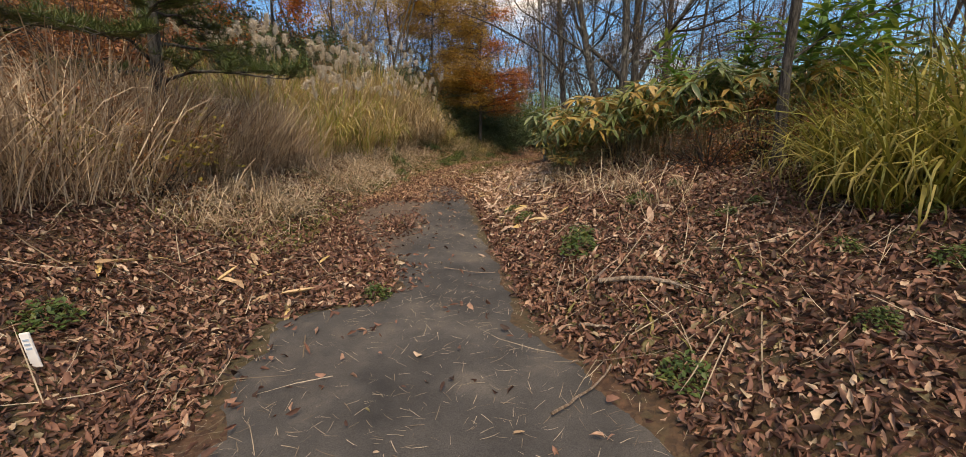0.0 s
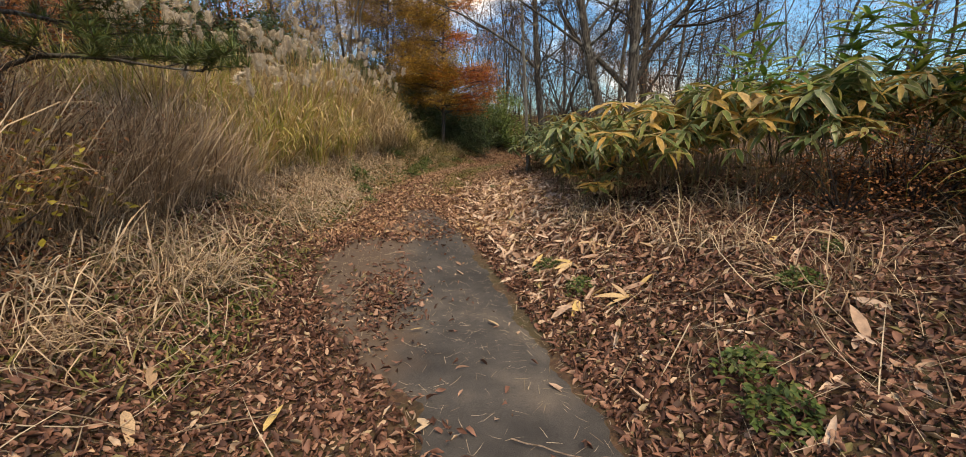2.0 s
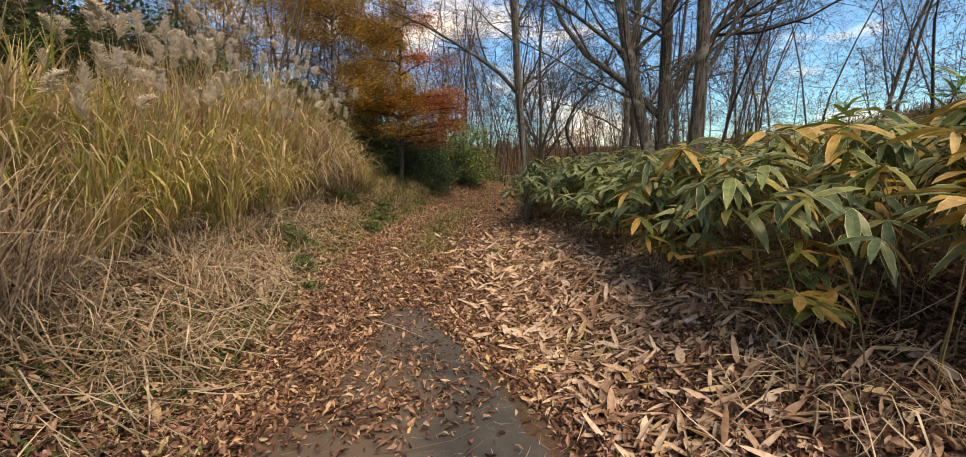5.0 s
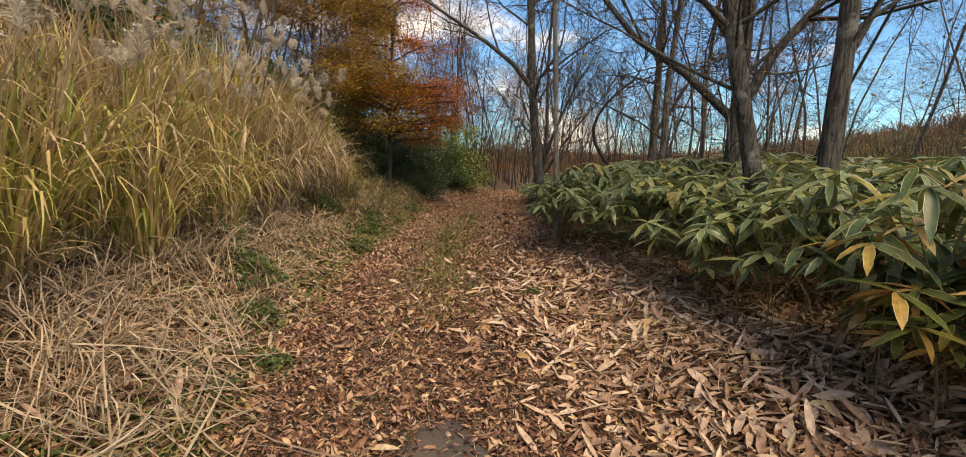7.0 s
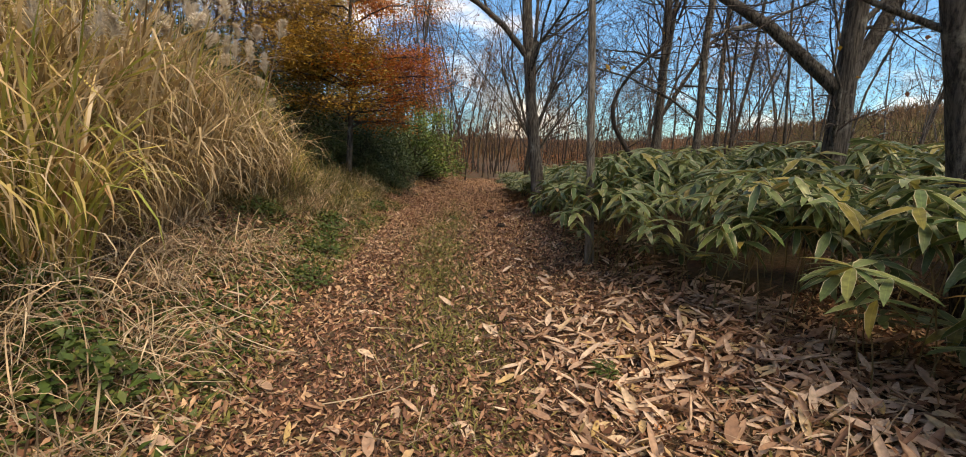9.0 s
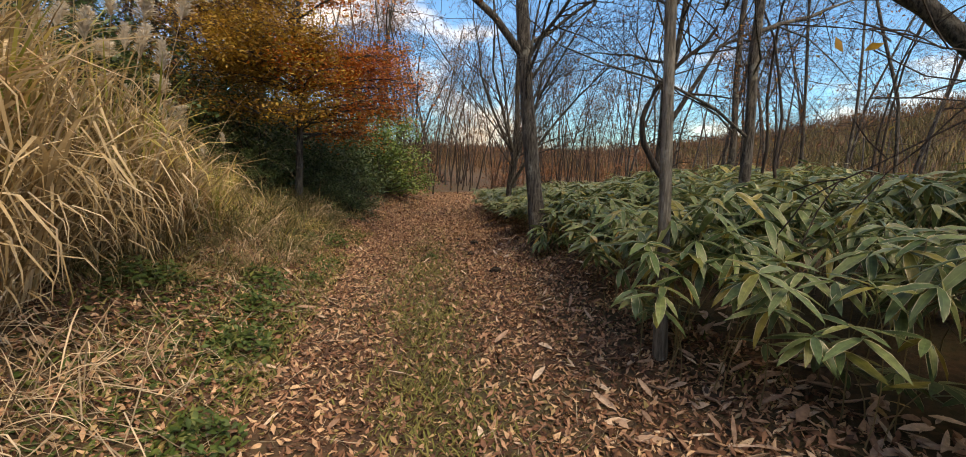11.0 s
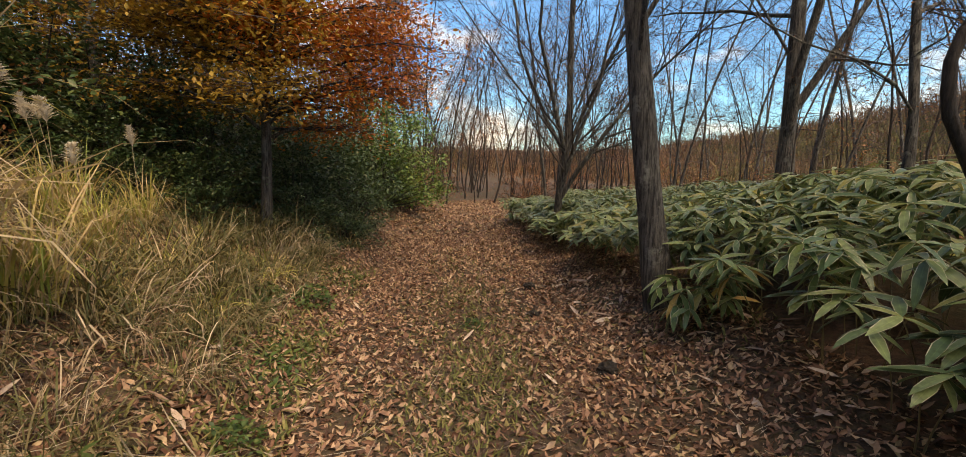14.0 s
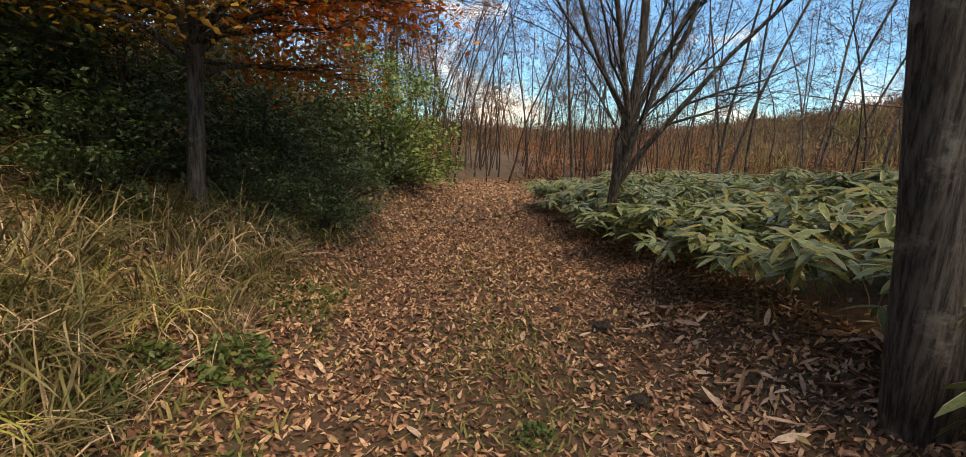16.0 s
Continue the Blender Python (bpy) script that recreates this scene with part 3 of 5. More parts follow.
def turf(name, label, n, y0, y1, left, right, keep, size, material, templates=None, up=(0.35, 1.2)):
    x, y = spread(n, y0, y1, left, right, keep)
    k = len(x)
    tp = templates or TURF
    mats = turns(rng.uniform(0, 6.283, k), rng.uniform(*up, k), rng.normal(0, 0.3, k))
    v, u, f = scatter(tp[0], mats, np.stack([x, y, lie(x, y)], -1), rng.uniform(*size, k))
    return tagged(new(name, mesh_of(name, v, f, material, u)), label, "grass", kind="stuff")


def mid_strip(x, y):
    l, r = np.interp(y, LY, LX), np.interp(y, RX_Y, RX)
    k = (x - l) / (r - l)
    return np.exp(-((k - 0.5) / 0.17) ** 2) * np.clip((y - 11.5) / 2, 0, 1) * np.clip((23 - y) / 4, 0.15, 1) * (0.35 + patchy(x, y, 3.0, 0.4))


turf("turf", "olive mossy grass along the middle of the track", 52000, 11.5, 25, 0, 0, mid_strip, (0.045, 0.1), M_MOSS)
turf("turf", "dull green grass at the foot of the bank", 56000, 4.5, 24, 1.7, -1.6, lambda x, y: np.where(side(x, y) < 0.0, patchy(x, y, 2.1, 2.0) * np.exp(side(x, y) / 1.1), 0), (0.05, 0.14), M_MOSS)
turf("weeds", "small green weeds along the foot of the bank", 80000, 5.0, 23, 1.6, -1.4, lambda x, y: np.where(side(x, y) < -0.15, np.clip(2.2 * patchy(x, y, 1.6, 5.2) - 0.6, 0, 1) * np.exp(side(x, y) / 1.3), 0), (0.045, 0.1), M_GREEN, [SMALL], (-0.1, 0.8))
turf("turf", "faint green grass on the leafy bank", 7000, 2, 20, -1.2, 1.5, lambda x, y: np.where(side(x, y) > 0.1, np.clip(2.4 * patchy(x, y, 1.9, 0.8) - 1.35, 0, 1), 0), (0.04, 0.14), M_MOSS)


# ---- grass tufts ----
def tuft_mesh(name, n, height, spread_r, bend, width, material, lean=(0.75, 1.5), seed=0, droop=1.0):
    g = np.random.default_rng(seed)
    lots = []
    for k in range(4):
        rows = [(0, 0.6), (0.3, 0.95), (0.55, 1.0), (0.75, 0.8), (0.89, 0.5), (1, 0.06)]
        tpl = strip([(s, w) for s, w in rows], bend * (0.35 + 0.6 * k) * droop)
        m = n // 4
        a, r = g.uniform(0, 6.283, m), spread_r * np.sqrt(g.uniform(0, 1, m))
        L = height * g.uniform(0.4, 1.05, m)
        mats = turns(a + g.normal(0, 1.0, m) - np.pi / 2, g.uniform(*lean, m), g.normal(0, 0.45, m))
        w = width * g.uniform(0.6, 1.3, m)
        lots.append(scatter(tpl, mats, np.stack([r * np.cos(a), r * np.sin(a), np.full(m, -0.03)], -1), np.stack([w, L, L], -1)))
    v, u, f = joined(lots)
    return mesh_of(name, v, f, material, u)


def tube(points, radii, sides, cap=True):
    p, r = np.asarray(points, float), np.asarray(radii, float)
    d = np.gradient(p, axis=0)
    d /= np.linalg.norm(d, axis=1)[:, None] + 1e-9
    ref = np.where(np.abs(d[:, 2:3]) > 0.9, np.array([[1.0, 0, 0]]), np.array([[0, 0, 1.0]]))
    a = np.cross(d, ref)
    a /= np.linalg.norm(a, axis=1)[:, None] + 1e-9
    b = np.cross(d, a)
    th = np.arange(sides) * 2 * np.pi / sides
    v = p[:, None] + r[:, None, None] * (a[:, None] * np.cos(th)[None, :, None] + b[:, None] * np.sin(th)[None, :, None])
    n = len(p)
    i = (np.arange(n - 1)[:, None] * sides + np.arange(sides)[None]).reshape(-1)
    j = (np.arange(n - 1)[:, None] * sides + (np.arange(sides)[None] + 1) % sides).reshape(-1)
    return v.reshape(-1, 3), np.zeros((n * sides, 2)), [np.stack([i, j, j + sides, i + sides], -1)]


def plume_mesh(seed, fluffy):
    g = np.random.default_rng(seed)
    n, L = 220, 0.34
    s = g.uniform(0, 1, n) ** 0.9
    nod = 0.35 * fluffy
    spine = np.stack([nod * L * s * s, 0 * s, L * s * (1 - 0.35 * fluffy * s)], -1)
    yaw = g.uniform(0, 6.283, n)
    mats = turns(yaw, 1.25 - fluffy * g.uniform(0.1, 0.9, n), g.normal(0, 0.3, n))
    ln = 0.16 * (1 - 0.55 * s) * g.uniform(0.7, 1.2, n)
    tpl = strip([(0, 0.6), (0.5, 1.0), (1, 0.25)], 0.5)
    v, u, f = scatter(tpl, mats, spine, np.stack([np.full(n, 0.0085), ln, ln], -1))
    return mesh_of("plume", v, f, M_PLUME, u)


PLUMES = [plume_mesh(40 + k, (0.25, 0.6, 1.0, 1.2)[k]) for k in range(4)]
SUSUKI = [tuft_mesh("blades", 190, 2.0, 0.38, 0.8, 0.0115, M_SUSUKI, (1.15, 1.65), 10 + k) for k in range(4)]
SUSUKI_RED = [tuft_mesh("blades", 200, 2.0, 0.38, 0.95, 0.0105, M_SUSUKI_RED, (1.1, 1.65), 14 + k) for k in range(3)]
SUSUKI_DRY = [tuft_mesh("dry_blades", 100, 1.1, 0.36, 0.9, 0.007, M_SUSUKI_RED, (0.75, 1.45), 20 + k) for k in range(3)]
DRY_TALL = [tuft_mesh("blades", 110, 1.5, 0.42, 0.5, 0.0045, M_DRY, (0.8, 1.55), 30 + k) for k in range(4)]
GRASS_LOW = [tuft_mesh("blades", 90, 0.8, 0.3, 1.1, 0.0055, M_SUSUKI, (0.5, 1.4), 37 + k) for k in range(2)]
TALL_GREEN = [tuft_mesh("blades", 230, 2.0, 0.42, 1.15, 0.012, M_GRASS, (0.8, 1.6), 45 + k) for k in range(2)]
VERGE = [tuft_mesh("blades", 150, 0.75, 0.36, 1.1, 0.0055, M_VERGE, (0.35, 1.4), 41 + k) for k in range(3)]
DRY_LOW = [tuft_mesh("blades", 90, 0.75, 0.34, 1.2, 0.0045, M_STRAW if k == 2 else M_DRY, (0.25, 1.3), 34 + k) for k in range(3)]


def stem_mesh(seed, h):
    g = np.random.default_rng(seed)
    p = np.array([[0.05 * h * s * s, 0, h * s] for s in np.linspace(0, 1, 6)])
    v, u, f = tube(p, np.linspace(0.005, 0.0022, 6), 4)
    return mesh_of("stem", v, f, M_STRAW, u)


STEM = stem_mesh(1, 1.0)


def pampas(x, y, height, plumes, yaw):
    """A clump of pampas grass: blades, dry skirt, flowering stems with plumes."""
    z = float(lie(x, y))
    ob = thing("pampas_grass", "yellow-green pampas grass clump with silvery plumes on the bank" if plumes else "yellowed pampas grass clump without plumes on the bank", "grass", pose(x, y, z, 0, 0, yaw), "pampas grass on the bank")
    k = int(rng.integers(0, 4))
    s = height / 2.0
    part("blades", SUSUKI_RED[k % 3] if rng.uniform() < np.interp(y, [10, 12, 14, 16, 18.5, 20.5, 21], [0.25, 0.4, 0.65, 0.85, 0.75, 0.5, 0.0]) else SUSUKI[k], ob, place=Matrix.Diagonal((s, s, s, 1)))
    part("dry_skirt", SUSUKI_DRY[k % 3], ob, "brown dead lower blades", Matrix.Diagonal((s, s, s * 0.9, 1)))
    for _ in range(plumes):
        a, r = rng.uniform(0, 6.283), rng.uniform(0, 0.3)
        h = height * rng.uniform(0.92, 1.25)
        m = pose(r * math.cos(a), r * math.sin(a), 0, rng.normal(0, 7), rng.normal(0, 7), math.degrees(a))
        st = part("stem", STEM, ob, place=m @ Matrix.Diagonal((1, 1, h, 1)))
        f = rng.uniform(0.65, 1.0)
        part("plume", PLUMES[int(rng.integers(0, 4))], ob, "feathery silvery plume", m @ Matrix.Translation((0.05, 0, h - 0.03)) @ pose(0, 0, 0, 0, 0, rng.uniform(0, 360)) @ Matrix.Diagonal((f, f, f, 1)))
    return ob


def dry_tuft(meshes, x, y, s, label):
    ob = thing("dry_grass", label, "grass", pose(x, y, float(lie(x, y)), 0, 0, rng.uniform(0, 360)), "dry grass on the banks")
    part("blades", meshes[int(rng.integers(0, len(meshes)))], ob, place=Matrix.Diagonal((s, s, s * rng.uniform(0.85, 1.15), 1)))
    return ob


# foot of the pampas bank
PF_Y, PF_X = [9.5, 11, 13, 16, 19, 21], [-4.2, -3.5, -3.0, -2.4, -1.6, -1.1]
for y in np.arange(9.9, 20.4, 0.42):
    for row in range(4):
        yy = y + rng.uniform(-0.2, 0.2)
        xx = np.interp(yy, PF_Y, PF_X) - 0.35 - 0.62 * row + rng.uniform(-0.18, 0.18)
        hgt = (0.82 if row == 0 else 1.0) * np.interp(yy, [10, 12, 15, 16.5, 18.4, 19.3, 20.5], [1.7, 2.0, 2.15, 2.5, 2.5, 1.7, 1.1]) * rng.uniform(0.85, 1.08)
        pampas(xx, yy, hgt, int(rng.integers(1, 4)) if row < 3 and yy < 19.5 else int(rng.integers(0, 2)), rng.uniform(0, 360))
for x, y, h, n in ((-1.6, 21.5, 0.85, 1), (-2.0, 22.1, 0.95, 3), (-1.4, 22.4, 0.8, 1), (-2.4, 21.4, 1.0, 2)):
    pampas(x, y, h, n, rng.uniform(0, 360))
for _ in range(150):
    y = rng.uniform(1.5, 10.0)
    x = np.interp(y, [1, 5, 9, 12], [-4.0, -3.8, -3.8, -3.5]) - abs(rng.normal(0, 1.1))
    dry_tuft(DRY_TALL, x, y, rng.uniform(0.6, 1.1), "tall dry brown grass standing on the bank")
for _ in range(105):
    y = rng.uniform(4.5, 16)
    x = np.interp(y, LY, LX) - rng.uniform(0.6, 2.0)
    dry_tuft(DRY_LOW, x, y, rng.uniform(0.5, 1.0), "low tangled dry grass on the bank")
for _ in range(60):
    y = rng.uniform(16.5, 25)
    x = np.interp(y, LY, LX) - rng.uniform(0.75, 2.3)
    dry_tuft(GRASS_LOW if rng.uniform() < 0.25 else (VERGE if rng.uniform() < 0.6 else DRY_LOW[:2]), x, y, rng.uniform(0.4, 0.75), "low arching grass half dry at the foot of the bank")
for _ in range(95):
    y = rng.uniform(19.3, 26)
    x = np.interp(y, LY, LX) - rng.uniform(0.9, 4.0)
    dry_tuft(VERGE if rng.uniform() < 0.75 else DRY_LOW[:2], x, y, rng.uniform(0.55, 1.05), "olive and brown arching grass below the maple")
for _ in range(14):
    y = rng.uniform(4.0, 8.5)
    x = np.interp(y, RX_Y, RX) + rng.uniform(0.9, 3.2)
    dry_tuft(DRY_LOW, x, y, rng.uniform(0.45, 0.9), "low tangled dry grass on the leafy bank")


# ---- bamboo grass ----
def whorl(g, n, size, up=(-0.5, 0.5)):
    """Leaves of one fan: rotations, lengths."""
    a0 = g.uniform(0, 6.283)
    yaw = a0 + np.arange(n) * (5.6 / n) + g.normal(0, 0.2, n)
    return yaw, g.uniform(*up, n), g.normal(0, 0.25, n), size * g.uniform(0.7, 1.12, n)


def sasa_plan(seed, height, fans, size):
    """Culm points and the leaves of a plant: (rotation, place, length)."""
    g = np.random.default_rng(seed)
    lean = g.normal(0, 0.13, 2)
    culm = np.array([[lean[0] * s * s * height * 2, lean[1] * s * s * height * 2, height * s] for s in np.linspace(0, 1, 6)])
    rots, places, sizes = [], [], []
    for k in range(fans):
        s = 1.0 - 0.28 * k / max(1, fans)
        base = np.array([np.interp(s, np.linspace(0, 1, 6), culm[:, i]) for i in range(3)])
        if k:
            a = g.uniform(0, 6.283)
            base = base + np.array([math.cos(a), math.sin(a), 0.2]) * g.uniform(0.08, 0.25)
        n = int(g.integers(5, 9))
        yaw, pit, rol, ln = whorl(g, n, size, (-0.8, 0.15) if k else (-0.45, 0.35))
        rots.append(turns(yaw, pit, rol))
        places.append(np.tile(base, (n, 1)))
        sizes.append(ln)
    return culm, np.concatenate(rots), np.concatenate(places), np.concatenate(sizes)


SASA_PLANS = [sasa_plan(50 + k, 1.0, 4 + k % 3, 0.27) for k in range(7)]
LEAF_ONE = mesh_of("leaf", BROAD[0], BROAD[2], M_SASA_ONE, BROAD[1])


def culm_mesh(plan):
    v, u, f = tube(plan[0], np.linspace(0.005, 0.003, 6), 4)
    return mesh_of("culm", v, f, M_CULM, u)


def leaves_mesh(plan, material):
    v, u, f = scatter(BROAD, plan[1], plan[2], plan[3])
    return mesh_of("leaves", v, f, material, u)


SASA_CULMS = [culm_mesh(p) for p in SASA_PLANS]
SASA_LEAVES = [leaves_mesh(p, M_SASA) for p in SASA_PLANS]
SASA_YELLOW = [leaves_mesh(p, M_SASA_Y) for p in SASA_PLANS[:4]]


def sasa(x, y, h, style, lean=0.0):
    z = float(lie(x, y))
    k = int(rng.integers(0, 7))
    label = {"green": "dark green bamboo grass with pale dried leaf margins", "yellow": "yellowing bamboo grass with drying leaves", "near": "broad-leaved bamboo grass with pale margins at the track's edge"}[style]
    ob = thing("bamboo_grass", label, "bamboo grass", pose(x, y, z, rng.normal(0, 5), rng.normal(-lean, 6), rng.uniform(0, 360)), "bamboo grass beside the track")
    part("culm", SASA_CULMS[k], ob, place=Matrix.Diagonal((1, 1, h, 1)))
    if style == "near":
        for R, p, s in zip(SASA_PLANS[k][1], SASA_PLANS[k][2], SASA_PLANS[k][3]):
            m = Matrix.Translation((p[0], p[1], p[2] * h)) @ Matrix([list(r) for r in R]).to_4x4() @ Matrix.Diagonal((s, s, s, 1))
            part("leaf", LEAF_ONE, ob, place=m)
    else:
        me = SASA_YELLOW[k % 4] if style == "yellow" else SASA_LEAVES[k]
        part("leaves", me, ob, place=Matrix.Diagonal((1, 1, h, 1)))
    return ob


# line along which the bamboo grass begins
SE_Y, SE_X = [5.6, 6.4, 7.4, 9, 11, 12.6, 13.6, 14.3, 14.8, 15.2, 16, 17, 18, 19, 20.4, 22.3, 24.3, 27.5, 30], [3.0, 1.9, 1.2, 1.35, 1.65, 1.88, 2.1, 1.98, 1.82, 1.9, 2.3, 2.95, 3.35, 3.6, 4.05, 4.6, 5.2, 6.4, 7.6]
for y in np.arange(5.6, 29, 0.18):
    for row in range(14):
        yy = y + rng.uniform(-0.12, 0.12)
        xx = np.interp(yy, SE_Y, SE_X) + 0.1 + 0.27 * row + 0.012 * row * row + rng.uniform(-0.14, 0.14)
        if rng.uniform() < (0.08 if yy < 12 else 0.2) + 0.025 * row:
            continue
        hgt = np.interp(yy, [6.5, 8, 10.5, 13, 14.8, 16.5, 22, 30], [1.05, 1.15, 1.02, 1.05, 1.08, 0.9, 0.64, 0.6]) * rng.uniform(0.75, 1.15)
        if row == 0:
            hgt *= 0.88
        near = row < 2 and 10.4 < yy < 18.2 and rng.uniform() < 0.3
        style = "near" if near else ("yellow" if yy < 9.8 and rng.uniform() < 0.55 else "green")
        sasa(xx, yy, hgt, style)


for x, y, h in ((3.15, 18.75, 0.5), (3.35, 18.95, 0.5), (3.2, 19.15, 0.5), (1.78, 14.7, 1.02), (1.82, 15.0, 1.0), (1.98, 14.8, 1.1)):
    sasa(x, y, h, "near")


# low drooping plants along the foot of the stand
for y in np.arange(7.6, 18, 0.13):
    if rng.uniform() < (0.4 if y < 10 else 0.85):
        continue
    sasa(np.interp(y, SE_Y, SE_X) + rng.uniform(0.08, 0.4), y, rng.uniform(0.3, 0.6), "near" if 10.4 < y < 18 and rng.uniform() < 0.05 else ("yellow" if y < 9.8 and rng.uniform() < 0.6 else "green"))


# taller fresh stand on the bank
def tall_plan(seed):
    g = np.random.default_rng(seed)
    lean = g.normal(0, 0.06, 2)
    culm = np.array([[lean[0] * s * s * 3, lean[1] * s * s * 3, 1.9 * s] for s in np.linspace(0, 1, 6)])
    rots, places, sizes = [], [], []
    for k in range(5):
        s = 1 - 0.09 * k
        base = np.array([np.interp(s, np.linspace(0, 1, 6), culm[:, i]) for i in range(3)])
        yaw, pit, rol, ln = whorl(g, 6, 0.34, (0.0, 0.9))
        rots.append(turns(yaw, pit, rol))
        places.append(np.tile(base, (6, 1)))
        sizes.append(ln)
    return culm, np.concatenate(rots), np.concatenate(places), np.concatenate(sizes)


TALL = [tall_plan(80 + k) for k in range(3)]
TALL_M = [(culm_mesh(p), leaves_mesh(p, M_SASA_TALL)) for p in TALL]
for _ in range(40):
    y = rng.uniform(4.6, 9.6)
    x = np.interp(y, [4, 6, 7.5, 10], [3.6, 3.0, 2.4, 3.4]) + abs(rng.normal(0, 0.9))
    k = int(rng.integers(0, 3))
    s = rng.uniform(0.55, 0.9)
    ob = thing("tall_bamboo_grass", "tall bamboo grass with fresh green upright leaves on the bank", "bamboo grass", pose(x, y, float(lie(x, y)), rng.normal(0, 5), rng.normal(0, 5), rng.uniform(0, 360)), "tall bamboo grass")
    part("culm", TALL_M[k][0], ob, place=Matrix.Diagonal((s, s, s, 1)))
    part("leaves", TALL_M[k][1], ob, place=Matrix.Diagonal((s, s, s, 1)))


# ---- trees ----
def grow(g, p, d, length, r0, level, out, spec):
    """Grow a limb and its side shoots; out: lists of tubes by level, tips."""
    n = 8 if level == 0 else (6 if level == 1 else (4 if level == 2 or level < spec["levels"] else 2))
    pts, rad = [np.array(p, float)], [r0]
    d = np.array(d, float)
    wig = spec["wiggle"] * (spec.get("straight", 0.45) if level == 0 else 1)
    for i in range(n):
        d = d + g.normal(0, wig, 3) + np.array([0, 0, spec["rise"] * (0.3 if level else 0.1)])
        d /= np.linalg.norm(d)
        pts.append(pts[-1] + d * length / n)
        rad.append(max(0.0032, r0 * (1 - (i + 1) / n * (0.62 if level == 0 else 0.85))))
    out[level].append((pts, rad))
    if level == spec["levels"]:
        out["tips"] += pts[1:]
        return
    for c in range(spec["shoots"][level]):
        s = g.uniform(spec["from"][level], 1.0)
        k = min(n - 1, int(s * n))
        f = s * n - k
        q = pts[k] * (1 - f) + pts[k + 1] * f
        ax = (pts[k + 1] - pts[k]) / (length / n)
        side_v = np.cross(ax, g.normal(0, 1, 3))
        side_v /= np.linalg.norm(side_v) + 1e-9
        a = g.uniform(*spec["angle"])
        nd = ax * math.cos(a) + side_v * math.sin(a)
        rr = max(0.003, (rad[k] * (1 - f) + rad[k + 1] * f) * (g.uniform(0.17, 0.38) if level == 0 else g.uniform(0.4, 0.66)))
        grow(g, q, nd, length * spec["ratio"][level] * g.uniform(0.65, 1.15) * (1.15 - 0.5 * s), rr, level + 1, out, spec)


def tree_meshes(seed, height, radius, lean, spec, mat_bark, mat_twig, leaf=None, leaf_n=0, leaf_size=(0.05, 0.09), fork=0, own_limbs=True, low=0.4, arms=()):
    g = np.random.default_rng(seed)
    out = {k: [] for k in range(spec["levels"] + 1)}
    out["tips"] = []
    grow(g, (0, 0, -0.15), (lean[0], lean[1], 1), height, radius, 0, out, spec)
    pts, rad = out[0][0]
    rad = list(rad)
    rad[0] *= 1.25
    for k in range(fork):
        i = max(1, int(len(pts) * low) + k % 2)
        a = g.uniform(0, 6.283)
        grow(g, pts[i], (0.5 * math.cos(a), 0.5 * math.sin(a), 1), height * 0.6, rad[i] * 0.7, 1, out, spec)
    for z, azimuth, climb, reach, girth in arms:
        heights = [p[2] for p in pts]
        foot = [float(np.interp(z, heights, [p[i] for p in pts])) for i in range(3)]
        a, e = math.radians(azimuth), math.radians(climb)
        grow(g, foot, (math.cos(a) * math.cos(e), math.sin(a) * math.cos(e), math.sin(e)), reach, float(np.interp(z, heights, rad)) * girth, 1, out, spec)
    # closer rings for a rounder trunk
    fine = np.linspace(0, len(pts) - 1, 22)
    P = np.stack([np.interp(fine, range(len(pts)), [p[i] for p in pts]) for i in range(3)], -1)
    Rr = np.interp(fine, range(len(pts)), rad) * (1 + 0.05 * np.sin(fine * 5 + seed))
    trunk = mesh_of("trunk", *[(v, f) for v, u, f in [tube(P, Rr, 12)]][0], mat_bark)
    limb_me = []
    if own_limbs:
        limb_me = [mesh_of("limb", v, f, mat_bark) for v, u, f in (tube(p, r, 6) for p, r in out[1])]
    tw = [tube(p, r, 3 if l > 1 else 5) for l in range(2 if own_limbs else 1, spec["levels"] + 1) for p, r in out[l]]
    v, u, f = joined(tw)
    twig_me = mesh_of("crown", v, f, mat_twig)
    leaf_me = None
    if leaf is not None:
        tips = np.array(out["tips"])
        pick = tips[g.integers(0, len(tips), leaf_n)] + g.normal(0, 0.14, (leaf_n, 3))
        mats = turns(g.uniform(0, 6.283, leaf_n), g.normal(-0.3, 0.5, leaf_n), g.normal(0, 0.6, leaf_n))
        v, u, f = scatter(FLAKE, mats, pick, g.uniform(*leaf_size, leaf_n))
        leaf_me = mesh_of("leaves", v, f, leaf, u)
    return trunk, limb_me, twig_me, leaf_me


def plant_tree(name, label, meshes, x, y, yaw=0, s=1.0, group="", category="tree", sink=0.0):
    ob = thing(name, label, category, pose(x, y, float(lie(x, y)) - sink, 0, 0, yaw), group)
    m = Matrix.Diagonal((s, s, s, 1))
    trunk, limbs, crown, leaves = meshes
    part("trunk", trunk, ob, place=m)
    for me in limbs:
        part("limb", me, ob, place=m)
    tagged(part("crown", crown, ob, "bare fine twigs", m), kind="stuff")
    if leaves is not None:
        tagged(part("foliage", leaves, ob, "remaining autumn leaves", m), kind="stuff")
    return ob


